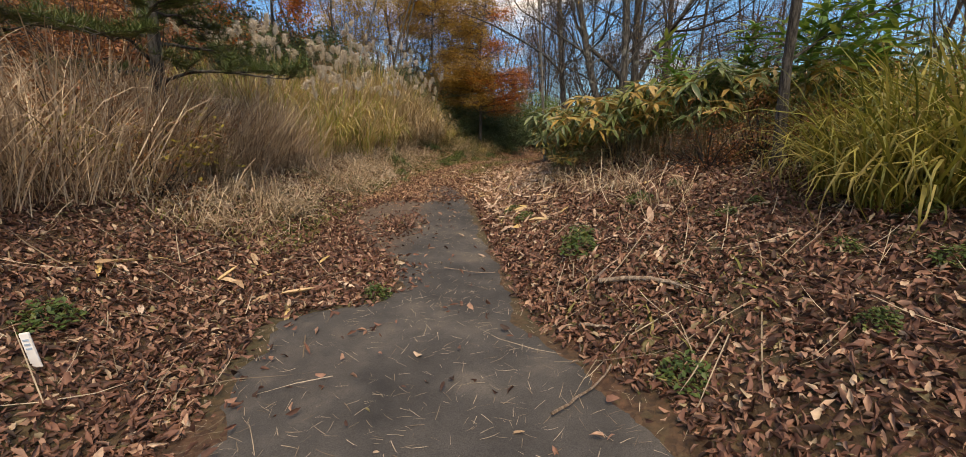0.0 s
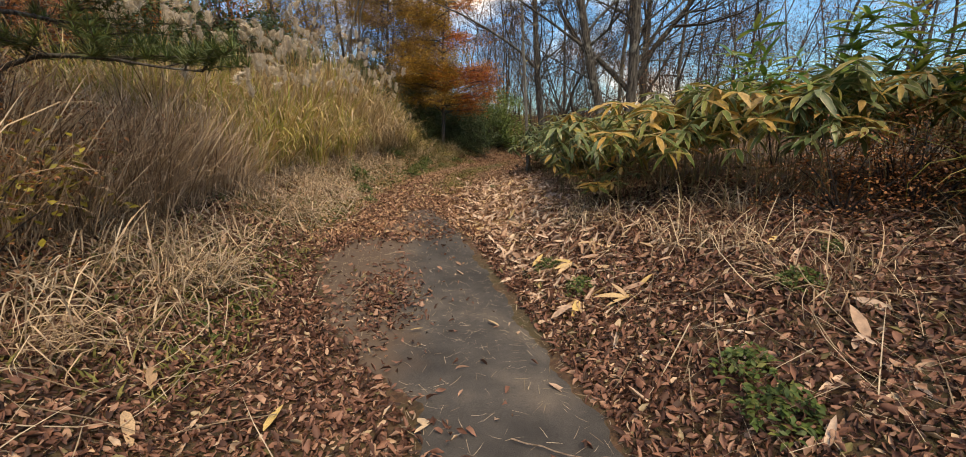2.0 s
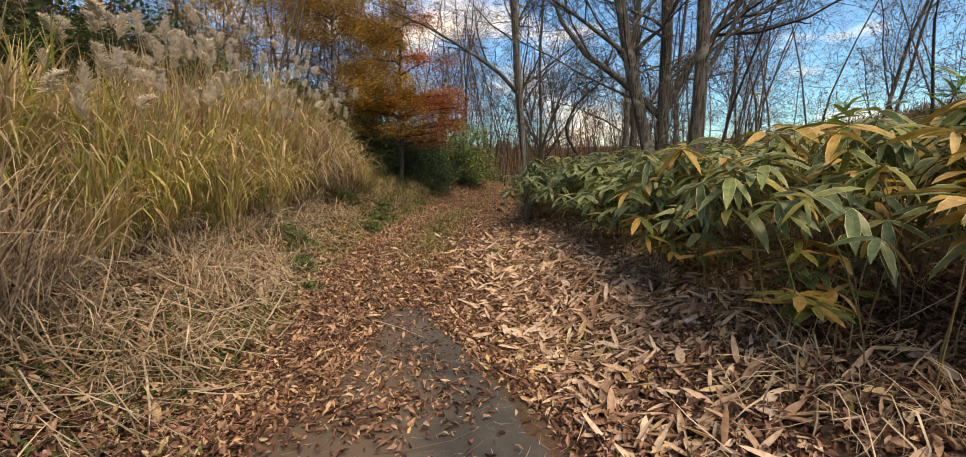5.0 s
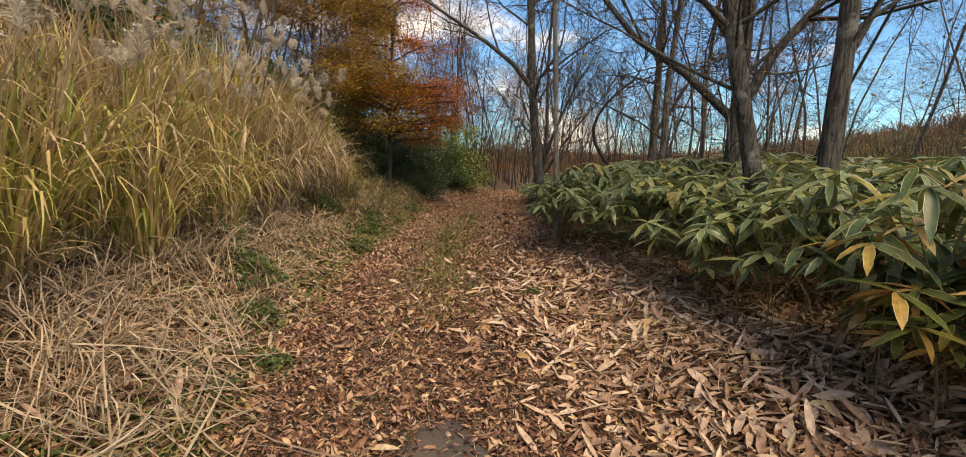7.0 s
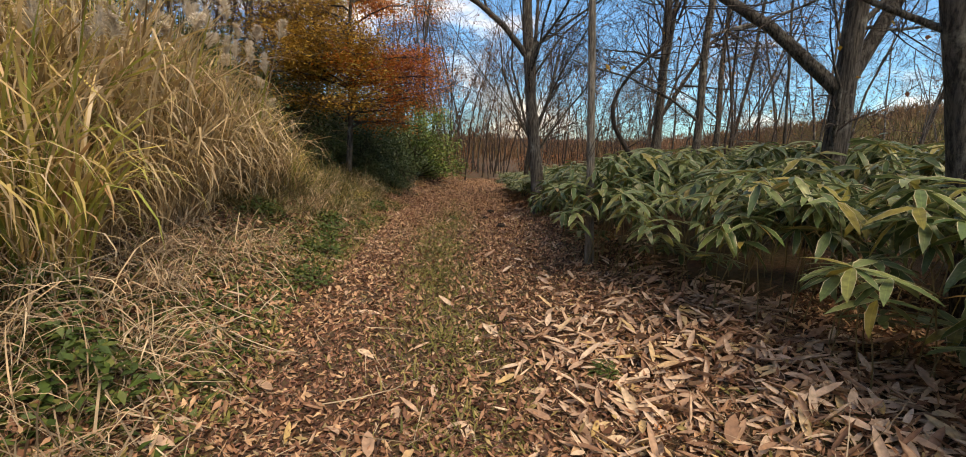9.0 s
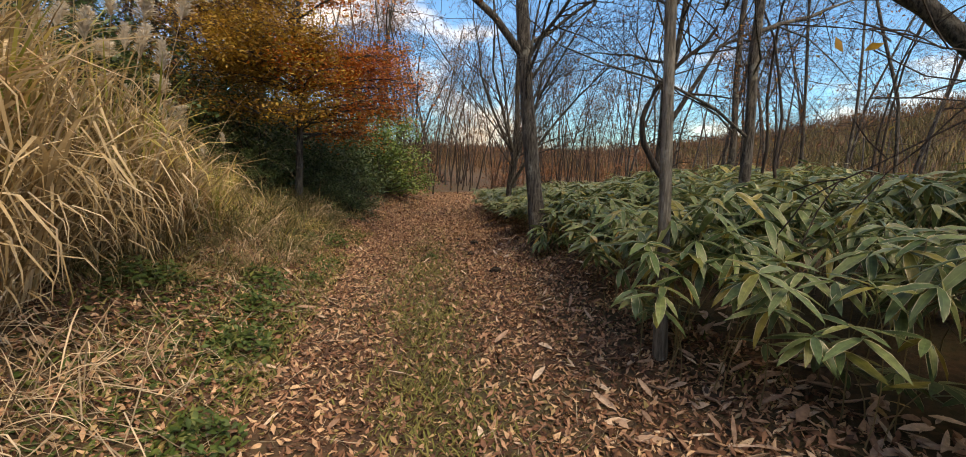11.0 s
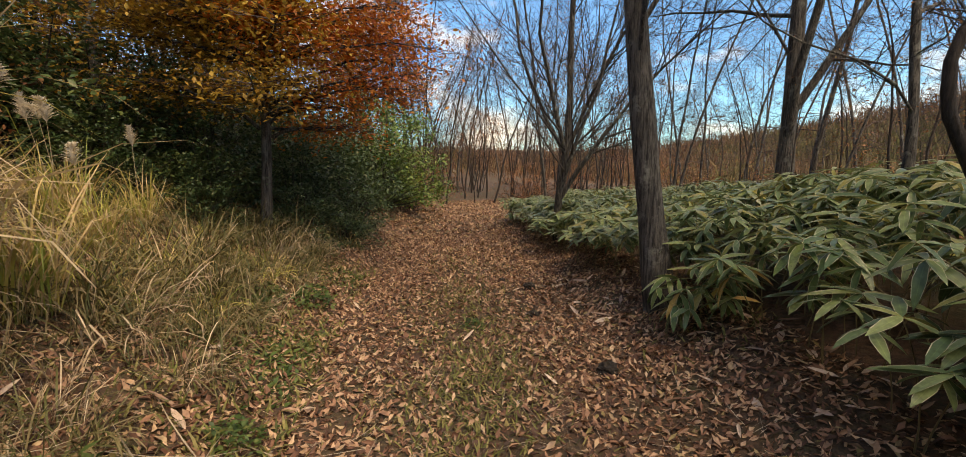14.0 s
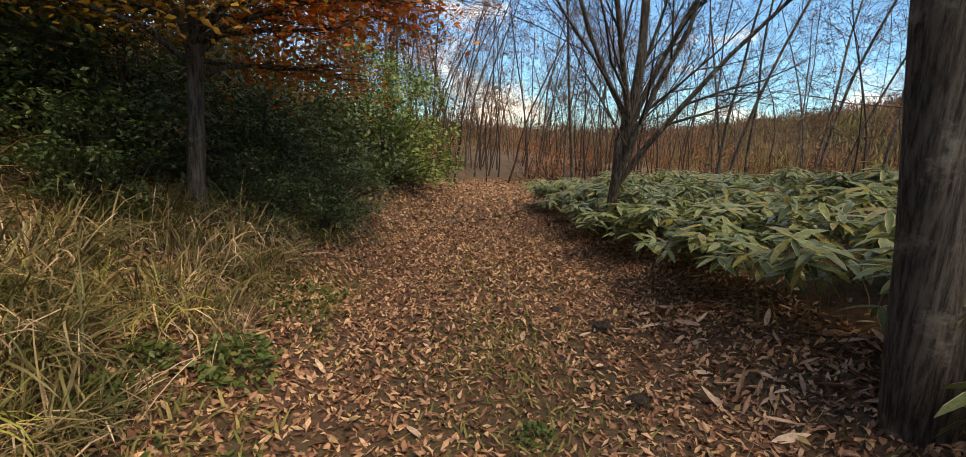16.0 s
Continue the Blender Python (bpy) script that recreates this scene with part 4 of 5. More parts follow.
BARE = {"levels": 4, "wiggle": 0.17, "rise": 0.1, "straight": 0.16, "shoots": [18, 7, 5, 4], "from": [0.2, 0.15, 0.12, 0.1], "ratio": [0.34, 0.55, 0.55, 0.6], "angle": (0.5, 1.15)}
SPARSE = {"levels": 3, "wiggle": 0.22, "rise": 0.06, "straight": 0.35, "shoots": [14, 7, 5], "from": [0.13, 0.12, 0.1], "ratio": [0.3, 0.55, 0.6], "angle": (0.6, 1.35)}
THIN = {"levels": 3, "wiggle": 0.2, "rise": 0.1, "straight": 0.4, "shoots": [15, 7, 5], "from": [0.18, 0.15, 0.1], "ratio": [0.24, 0.55, 0.55], "angle": (0.5, 1.2)}
SPRAY = {"levels": 4, "wiggle": 0.12, "rise": 0.08, "straight": 0.5, "shoots": [8, 8, 7, 4], "from": [0.15, 0.1, 0.1, 0.1], "ratio": [0.6, 0.5, 0.5, 0.5], "angle": (0.3, 0.8)}
ORANGE = {"levels": 4, "wiggle": 0.1, "rise": 0.0, "straight": 0.3, "shoots": [14, 6, 5, 4], "from": [0.3, 0.15, 0.1, 0.1], "ratio": [0.46, 0.5, 0.5, 0.5], "angle": (1.05, 1.5)}
LAYER = {"levels": 4, "wiggle": 0.1, "rise": 0.0, "straight": 0.35, "shoots": [15, 7, 5, 4], "from": [0.27, 0.15, 0.1, 0.1], "ratio": [0.62, 0.5, 0.5, 0.5], "angle": (1.05, 1.5)}
SLIM = {"levels": 3, "wiggle": 0.13, "rise": 0.16, "straight": 0.05, "shoots": [14, 6, 5], "from": [0.45, 0.15, 0.1], "ratio": [0.24, 0.5, 0.5], "angle": (0.4, 1.0)}
SAP = {"levels": 3, "wiggle": 0.18, "rise": 0.12, "straight": 0.7, "shoots": [9, 5, 4], "from": [0.12, 0.15, 0.1], "ratio": [0.36, 0.5, 0.5], "angle": (0.4, 1.0)}

# the trees beside the track
T_OAK = tree_meshes(101, 11, 0.138, (-0.1, 0.155), BARE, M_BARK, M_TWIG, M_RUST, 500, arms=((3.2, 160, 48, 5.0, 0.62), (3.4, -20, 50, 3.4, 0.35), (4.6, 60, 55, 4.5, 0.5)))
plant_tree("tree", "bare grey-brown tree with rough bark at the track's edge", T_OAK, 3.6, 19.25, 0)
T_PALE = tree_meshes(102, 9, 0.05, (-0.05, 0.02), SLIM, M_BARK_PALE, M_TWIG, M_YELLOW, 250)
plant_tree("tree", "slim pale smooth-barked young tree leaning over the bamboo grass", T_PALE, 2.03, 14.98, 0)
T_FORK = tree_meshes(103, 10, 0.125, (0.02, 0.02), BARE, M_BARK, M_TWIG, M_RUST, 400, arms=((1.7, 175, 62, 6.5, 0.72), (1.8, -5, 58, 6.5, 0.75), (1.0, 200, 75, 1.6, 0.25)))
plant_tree("tree", "stout bare tree forking into three behind the bamboo grass", T_FORK, 4.3, 13.85, 0)
T_LEAN = tree_meshes(104, 10, 0.105, (-0.25, 0.08), BARE, M_BARK, M_TWIG, M_YELLOW, 300, arms=((2.6, 165, 40, 3.0, 0.4), (2.9, 20, 45, 2.6, 0.4)))
plant_tree("tree", "leaning bare tree with dark furrowed bark", T_LEAN, 3.3, 11.97, 0)
T_DARK = tree_meshes(108, 10.5, 0.105, (0.0, 0.01), BARE, M_BARK, M_TWIG, M_YELLOW, 250, arms=((2.1, 0, 45, 3.2, 0.4),))
plant_tree("tree", "dark straight tree close behind the bamboo grass", T_DARK, 3.26, 11.5, 0)
T_TWIN = tree_meshes(105, 12, 0.135, (0.03, 0.0), BARE, M_BARK, M_TWIG, M_RUST, 500, arms=((1.3, 200, 68, 7.0, 0.7), (1.8, 20, 50, 4.5, 0.6)))
plant_tree("tree", "twin-stemmed bare tree on the slope", T_TWIN, 7.95, 20.9, 0)
T_STRAIGHT = tree_meshes(106, 12, 0.075, (0.01, 0.0), SPARSE, M_BARK, M_TWIG, M_YELLOW, 300, arms=((3.0, 30, 55, 3.5, 0.6),))
plant_tree("tree", "slender dark bare tree behind the bamboo grass", T_STRAIGHT, 5.15, 16.7, 0)
plant_tree("tree", "straight slender bare tree behind the bamboo grass", T_STRAIGHT, 8.6, 19.5, 10)
plant_tree("tree", "slender bare tree on the bank", T_STRAIGHT, 3.1, 4.9, 200, 0.7)
T_FAN = tree_meshes(107, 8, 0.085, (-0.1, 0.0), SPRAY, M_BARK, M_TWIG, None, 0, fork=6, low=0.12)
plant_tree("tree", "bare tree with several stems fanning out from its foot", T_FAN, 5.6, 24.2, 0)


def crooked_stem(pts, r, x, y, label):
    """A crooked leaning stem with thin side shoots."""
    g = np.random.default_rng(int(100 * x))
    ob = thing("leaning_stem", label, "tree", pose(x, y, float(lie(x, y)) - 0.05))
    P = np.array(pts, float)
    fine = np.linspace(0, len(P) - 1, 20)
    Q = np.stack([np.interp(fine, range(len(P)), P[:, i]) for i in range(3)], -1)
    Q[1:-1] = 0.25 * Q[:-2] + 0.5 * Q[1:-1] + 0.25 * Q[2:]
    v, u, f = tube(Q + g.normal(0, 0.008, Q.shape), np.linspace(r, 0.3 * r, 20), 7)
    part("stem", mesh_of("stem", v, f, M_TWIG), ob)
    lots = []
    for _ in range(16):
        b = Q[int(g.integers(5, 20))]
        e = b + np.array([g.normal(0, 0.5), g.normal(0, 0.5), g.uniform(0.1, 0.9)])
        lots.append(tube([b, (b + e) / 2 + g.normal(0, 0.06, 3), e], [0.012, 0.008, 0.003], 4))
        m = (b + e) / 2
        lots.append(tube([m, m + np.array([g.normal(0, 0.3), g.normal(0, 0.3), g.uniform(0.1, 0.5)])], [0.006, 0.003], 3))
    v, u, f = joined(lots)
    tagged(part("crown", mesh_of("crown", v, f, M_TWIG), ob, "bare fine twigs"), kind="stuff")


crooked_stem([(0, 0, 0), (-0.45, 0.2, 0.75), (-0.95, 0.42, 1.35), (-1.05, 0.47, 1.9), (-0.7, 0.3, 2.5), (-0.2, 0.1, 2.9), (0.05, 0.0, 3.9)], 0.055, 4.9, 16.9, "dark crooked stem leaning over the bamboo grass")


# the maple and its neighbours
def layered_maple(x, y, height, r, limbs, label, seed):
    """A maple whose limbs carry flat layers of leaves; limbs: (height, azimuth, reach, leaf kind)."""
    g = np.random.default_rng(seed)
    ob = thing("maple_tree", label, "tree", pose(x, y, float(lie(x, y)) - 0.1))
    k = np.linspace(0, 1, 14)
    P = np.stack([0.5 * k * k + 0.06 * np.sin(7 * k), 0.3 * k + 0.05 * np.sin(5 * k + 1), height * k], -1)
    v, u, f = tube(P, r * (1 - 0.85 * k) * (1 + 0.25 * np.exp(-k * 25)), 11)
    part("trunk", mesh_of("trunk", v, f, M_BARK), ob)
    sprays, twigs = {"orange": [], "ochre": []}, []
    for z, az, reach, kind in limbs:
        b = np.array([np.interp(z, P[:, 2], P[:, i]) for i in range(3)])
        a = math.radians(az)
        d = np.array([math.cos(a), math.sin(a), 0])
        s = np.linspace(0, 1, 7)
        Q = b + d * reach * s[:, None] + np.array([0, 0, 1]) * (g.uniform(0.15, 0.75) * reach * s * (1 - 0.62 * s))[:, None] + g.normal(0, 0.035, (7, 3))
        v, u, f = tube(Q, np.linspace(0.032, 0.006, 7), 5)
        part("limb", mesh_of("limb", v, f, M_BARK), ob)
        for j in range(15):
            q = g.uniform(0.22, 1.0)
            o = np.array([np.interp(q, s, Q[:, i]) for i in range(3)])
            a2 = a + g.choice([-1, 1]) * g.uniform(0.35, 1.25)
            e = o + np.array([math.cos(a2), math.sin(a2), g.uniform(-0.12, 0.16)]) * reach * 0.42 * (1.2 - 0.6 * q) * g.uniform(0.5, 1.1)
            m = 0.5 * (o + e) + g.normal(0, 0.03, 3)
            twigs.append(tube([o, m, e], [0.008, 0.006, 0.003], 3))
            n = int(g.integers(20, 58))
            w = g.uniform(0.1, 1.1, n)[:, None]
            sprays[kind].append(o + (e - o) * w + g.normal(0, 1, (n, 3)) * np.array([0.17, 0.17, 0.15]))
    v, u, f = joined(twigs)
    tagged(part("crown", mesh_of("crown", v, f, M_TWIG_RED), ob, "fine dark twigs"), kind="stuff")
    for kind, mat in (("orange", M_MAPLE), ("ochre", M_YELLOW)):
        if sprays[kind]:
            c = np.concatenate(sprays[kind])
            n = len(c)
            mats = turns(g.uniform(0, 6.283, n), g.normal(-0.15, 0.4, n), g.normal(0, 0.45, n))
            v, u, f = scatter(FLAKE, mats, c, g.uniform(0.05, 0.1, n))
            tagged(part("foliage", mesh_of("foliage", v, f, mat, u), ob, kind + " autumn leaves in flat layers"), kind="stuff")


lg = np.random.default_rng(12)
boughs = [(lg.uniform(1.6, 3.1), lg.uniform(-40, 35), lg.uniform(1.6, 2.5), "orange") for _ in range(13)]
boughs += [(lg.uniform(2.2, 3.4), lg.uniform(-130, -50), lg.uniform(1.0, 1.7), "orange") for _ in range(4)]
for _ in range(20):
    boughs.append((lg.uniform(1.5, 3.6), lg.uniform(95, 290), lg.uniform(1.3, 2.6), "ochre"))
for _ in range(34):
    z = lg.uniform(2.5, 6.6)
    az = lg.choice([lg.uniform(110, 260), lg.uniform(0, 360)])
    boughs.append((z, az, (2.7 - 0.3 * (z - 2.7)) * lg.uniform(0.5, 1.25), "orange" if math.cos(math.radians(az)) > 0.1 else "ochre"))
layered_maple(-0.1, 23.6, 7.4, 0.085, boughs, "maple in layered orange and ochre autumn leaf over the track", 110)
boughs = [(z, lg.uniform(0, 360), (3.0 - 0.4 * (z - 2.0)) * lg.uniform(0.7, 1.15), "ochre") for z in lg.uniform(2.2, 6.8, 34)]
layered_maple(-2.6, 25.6, 7.6, 0.095, boughs, "maple in ochre-brown autumn leaf above dark evergreens", 111)
T_MAPLE = tree_meshes(110, 6.2, 0.075, (0.14, 0.02), ORANGE, M_BARK, M_TWIG_RED, M_MAPLE, 20000, (0.06, 0.12))
T_OCHRE = tree_meshes(111, 7.5, 0.09, (-0.04, 0.0), LAYER, M_BARK, M_TWIG, M_YELLOW, 22000, (0.06, 0.12))
plant_tree("maple_tree", "ochre-leaved tree on the hillside above the track", T_OCHRE, -4.8, 28.0, 40, 1.0)
plant_tree("maple_tree", "ochre-leaved tree behind the orange maple", T_OCHRE, -0.6, 28.6, 300, 0.8)
plant_tree("maple_tree", "red-orange maple on the wooded hillside", T_MAPLE, -6.4, 15.3, 100, 0.9)

# pine over the bank
def pine(x, y, h, seed):
    g = np.random.default_rng(seed)
    ob = thing("pine_tree", "young pine with drooping needled branches over the bank", "tree", pose(x, y, float(lie(x, y))))
    P = np.array([[0.12 * math.sin(3 * s), 0.1 * s, h * s - 0.1] for s in np.linspace(0, 1, 10)])
    v, u, f = tube(P, np.linspace(0.11, 0.02, 10), 10)
    part("trunk", mesh_of("trunk", v, f, M_BARK), ob)
    tuftn = []
    for k in range(26):
        z = h * (0.16 + 0.8 * k / 26)
        L = 2.45 * (1 - 0.65 * k / 26) * g.uniform(0.75, 1.1)
        a = k * 2.4 + g.normal(0, 0.3)
        pts = np.array([[math.cos(a) * L * s, math.sin(a) * L * s, z + 0.25 * L * s * (0.9 - s) + g.normal(0, 0.03)] for s in np.linspace(0, 1, 7)])
        lots = [tube(pts, np.linspace(0.028, 0.006, 7), 5)]
        for j in range(24):
            s = g.uniform(0.25, 1.0)
            b = np.array([np.interp(s, np.linspace(0, 1, 7), pts[:, i]) for i in range(3)])
            a2 = a + g.choice([-1, 1]) * g.uniform(0.4, 1.1)
            l2 = 0.55 * L * (1.1 - 0.6 * s) * g.uniform(0.4, 1)
            e = b + np.array([math.cos(a2), math.sin(a2), g.uniform(-0.05, 0.25)]) * l2
            lots.append(tube([b, (b + e) / 2 + [0, 0, 0.02], e], [0.009, 0.006, 0.003], 3))
            for q in np.linspace(0.3, 1, 5):
                tuftn.append(b + (e - b) * q + g.normal(0, 0.01, 3))
        v, u, f = joined(lots)
        part("limb", mesh_of("limb", v, f, M_BARK), ob)
    tuftn = np.array(tuftn)
    per = 32
    base = np.repeat(tuftn, per, 0)
    n = len(base)
    mats = turns(g.uniform(0, 6.283, n), g.uniform(-0.2, 1.2, n), g.normal(0, 0.3, n))
    L = g.uniform(0.09, 0.17, n)
    v, u, f = scatter(strip([(0, 0.5), (1, 0.12)], 0.1), mats, base, np.stack([np.full(n, 0.008), L, L], -1))
    part("needles", mesh_of("needles", v, f, M_NEEDLE, u), ob)


pine(-4.7, 7.0, 5.6, 5)


# evergreen shrubs
def shrub_mesh(seed, radii, clumps, per, size, leaf):
    g = np.random.default_rng(seed)
    d = g.normal(0, 1, (clumps, 3))
    d /= np.linalg.norm(d, axis=1)[:, None]
    d[:, 2] = np.abs(d[:, 2]) * 0.95 - 0.05
    c = d * g.uniform(0.4, 1.25, (clumps, 1)) * np.array(radii)
    c[:, 2] += 0.15
    stems = [tube([(0, 0, 0), tuple(p * 0.5 + g.normal(0, 0.08, 3)), tuple(p)], [0.025, 0.014, 0.005], 4) for p in c[::2]]
    v, u, f = joined(stems)
    wood = mesh_of("stems", v, f, M_TWIG)
    pts = np.repeat(c, per, 0) + g.normal(0, 0.17, (clumps * per, 3)) * np.array([1, 1, 0.65])
    n = len(pts)
    mats = turns(g.uniform(0, 6.283, n), g.normal(-0.1, 0.45, n), g.normal(0, 0.45, n))
    v, u, f = scatter(FLAKE, mats, pts, g.uniform(*size, n))
    return wood, mesh_of("leaves", v, f, leaf, u)


EVER = [shrub_mesh(130 + k, (1.5, 1.4, 2.3), 95, 55, (0.07, 0.13), M_DARKLEAF) for k in range(2)]
EVER_G = [shrub_mesh(133, (1.35, 1.4, 2.7), 95, 60, (0.07, 0.13), M_GREENLEAF)]
BRUSH = [shrub_mesh(140 + k, (1.3, 1.3, 1.7), 46, 20, (0.05, 0.09), M_RUST) for k in range(2)]


def shrub(meshes, x, y, s, label, name="evergreen_shrub"):
    ob = thing(name, label, "shrub", pose(x, y, float(lie(x, y)) - 0.05, 0, 0, rng.uniform(0, 360)), "shrubs beside the track")
    w, l = meshes[int(rng.integers(0, len(meshes)))]
    tagged(part("framework", w, ob, "thin woody stems", Matrix.Diagonal((s, s, s, 1))), kind="stuff")
    tagged(part("foliage", l, ob, place=Matrix.Diagonal((s, s, s, 1))), kind="stuff")


for x, y, s in ((-2.4, 24.6, 0.9), (-1.0, 26.2, 1.0), (0.6, 26.8, 0.95), (1.9, 28.6, 1.0), (-4.2, 25.5, 1.0), (-3.2, 27.5, 1.2), (0.0, 29.5, 1.2), (2.6, 30.3, 0.9), (-6.5, 26, 1.1), (-0.9, 24.7, 0.75), (0.5, 25.2, 0.65), (1.5, 26.4, 0.7), (-0.9, 23.5, 0.45), (0.5, 24.0, 0.42), (-1.9, 23.3, 0.5), (1.3, 25.0, 0.45)):
    shrub(EVER, x, y, s, "dark glossy evergreen shrub below the maple")
for x, y, s in ((-6.2, 13.5, 1.0), (-6.0, 16.0, 1.1), (-5.6, 18.4, 1.0), (-5.0, 20.6, 1.0), (-6.8, 19.5, 1.3), (-4.6, 22.8, 1.0), (-3.4, 23.6, 1.1), (-7.5, 23.0, 1.3), (-8.0, 16.5, 1.3)):
    shrub(EVER, x, y, s, "dark evergreen shrub behind the pampas grass")
for x, y, s in ((3.4, 31.0, 1.25), (4.3, 33.0, 1.2)):
    shrub(EVER_G, x, y, s, "mid-green evergreen shrub beside the track")
for _ in range(100):
    y = rng.uniform(6, 42)
    x = np.interp(y, LY, LX) - rng.uniform(4.3, 14)
    shrub(BRUSH, x, y, rng.uniform(0.8, 1.5), "thin rust-leaved brush on the hillside", "brush")
for _ in range(26):
    y = rng.uniform(30, 52)
    x = np.interp(y, LY, LX) + rng.uniform(-2, 16)
    if np.interp(y, LY, LX) - 0.5 < x < np.interp(y, RX_Y, RX) + 0.5 and y < 40:
        continue
    shrub(BRUSH, x, y, rng.uniform(0.7, 1.2), "thin rust-leaved brush among bare trees", "brush")
for _ in range(14):
    y = rng.uniform(3, 30)
    x = np.interp(y, RX_Y, RX) + rng.uniform(9, 20)
    shrub(BRUSH, x, y, rng.uniform(0.6, 1.0), "thin brown brush on the lower slope", "brush")

for _ in range(16):
    shrub(BRUSH, rng.uniform(2.6, 5.0), rng.uniform(2.6, 6.4), rng.uniform(0.3, 0.5), "low thin brown brush on the leafy bank", "brush")
for _ in range(12):
    y = rng.uniform(2.5, 9)
    shrub(BRUSH, rng.uniform(-4.8, -3.6), y, rng.uniform(0.4, 0.7), "low thin brown brush among dry grass", "brush")

LIME = [shrub_mesh(136, (0.8, 0.8, 0.55), 26, 30, (0.05, 0.1), M_LIME)]
shrub(LIME, -4.0, 6.0, 1.0, "low yellow-green leafed shrub below the pine", "leafy_shrub")
shrub(LIME, -4.6, 5.0, 0.8, "low yellow-green leafed shrub below the pine", "leafy_shrub")

# the wood around
WOOD = [tree_meshes(150 + k, 11, (0.055, 0.065, 0.04, 0.05, 0.036)[k], tuple(rng.normal(0, 0.05, 2)), (SPARSE, SPARSE, THIN, SPARSE, THIN)[k], M_BARK, (M_TWIG, M_TWIG_RED)[k % 2], (M_RUST, M_YELLOW, M_RUST, None, M_RUST)[k], 260, own_limbs=False) for k in range(5)]
taken = [(3.5, 19.4), (1.83, 14.95), (4.3, 13.85), (3.2, 11.8), (7.95, 20.9), (8.6, 19.5), (3.1, 4.9), (5.6, 24.2), (-0.1, 23.6), (-2.6, 25.6), (-4.5, 7.5), (5.15, 16.7)]


def wood(n, y0, y1, side_sign, d0, d1, label):
    made = 0
    while made < n:
        y = rng.uniform(y0, y1)
        d = d0 + (d1 - d0) * rng.uniform(0, 1) ** 1.3
        x = (np.interp(y, RX_Y, RX) + d) if side_sign > 0 else (np.interp(y, LY, LX) - d)
        if min((x - a) ** 2 + (y - b) ** 2 for a, b in taken) < 1.4:
            continue
        taken.append((x, y))
        plant_tree("tree", label, WOOD[int(rng.integers(0, 5))], x, y, rng.uniform(0, 360), rng.uniform(0.75, 1.2), "bare trees of the wood")
        made += 1


wood(44, 6, 48, 1, 5.5, 30, "slender bare tree in the open wood")
wood(8, 8, 34, 1, 7, 16, "slender twiggy bare tree in the open wood")
wood(60, 10, 55, -1, 4.5, 26, "bare tree on the wooded hillside")
HAZE = [tree_meshes(156 + k, 8.5, 0.04, tuple(rng.normal(0, 0.06, 2)), THIN, M_TWIG_RED, M_TWIG_RED, M_RUST, 900, (0.05, 0.1), own_limbs=False) for k in range(2)]
for _ in range(52):
    y = rng.uniform(25, 50)
    x = np.interp(y, LY, LX) - rng.uniform(4.5, 20)
    plant_tree("tree", "twiggy mauve-brown bare tree on the wooded hillside", HAZE[int(rng.integers(0, 2))], x, y, rng.uniform(0, 360), rng.uniform(0.8, 1.25), "twiggy trees on the hillside")
wood(14, 30, 60, 1, 1.2, 9, "thin bare tree beyond the bend")
wood(26, 33, 52, -1, 0.2, 7, "thin bare tree beyond the bend")


SAPLING = [tree_meshes(160 + k, 5.5, 0.028, tuple(rng.normal(0, 0.08, 2)), SAP, M_TWIG, M_TWIG_RED, M_RUST, 160, own_limbs=False) for k in range(3)]
for _ in range(105):
    y = rng.uniform(33, 50)
    x = np.interp(y, LY, LX) + rng.uniform(-3, 15)
    if y < 36 and np.interp(y, LY, LX) - 0.3 < x < np.interp(y, RX_Y, RX) + 0.3:
        continue
    plant_tree("sapling", "thin reddish bare sapling beyond the end of the track", SAPLING[int(rng.integers(0, 3))], x, y, rng.uniform(0, 360), rng.uniform(0.9, 1.8), "saplings beyond the bend")
for _ in range(34):
    y = rng.uniform(8, 32)
    x = np.interp(y, SE_Y, SE_X) + rng.uniform(3.0, 12)
    plant_tree("sapling", "thin bare sapling among the bamboo grass", SAPLING[int(rng.integers(0, 3))], x, y, rng.uniform(0, 360), rng.uniform(0.5, 1.1), "saplings in the open wood")


# the far slopes
def far_woods(name, label, n, xr, yr, size):
    x, y = rng.uniform(*xr, n), rng.uniform(*yr, n)
    per = 80
    c = np.repeat(np.stack([x, y, lie(x, y) + 0.25 * size], -1), per, 0)
    d = rng.normal(0, 1, c.shape) * np.array([0.32, 0.32, 0.28]) * size
    k = len(c)
    mats = turns(rng.uniform(0, 6.283, k), rng.normal(1.25, 0.4, k), rng.normal(0, 0.7, k))
    twig = rng.uniform(0.2, 0.45, k) * size
    v, u, f = scatter(CHIP, mats, c + d, np.stack([rng.uniform(0.02, 0.05, k) * size, twig, twig], -1))
    tagged(new(name, mesh_of(name, v, f, M_FARWOOD, u)), label, "woodland", kind="stuff")


far_woods("far_woods", "brown and ochre autumn woodland on the far slope", 1800, (36, 125), (-10, 110), 3.4)
far_woods("far_woods", "russet autumn woodland beyond the bend", 500, (-10, 60), (62, 120), 3.6)
far_woods("far_woods", "brown autumn woodland up the hillside", 700, (-62, -20), (8, 105), 3.6)


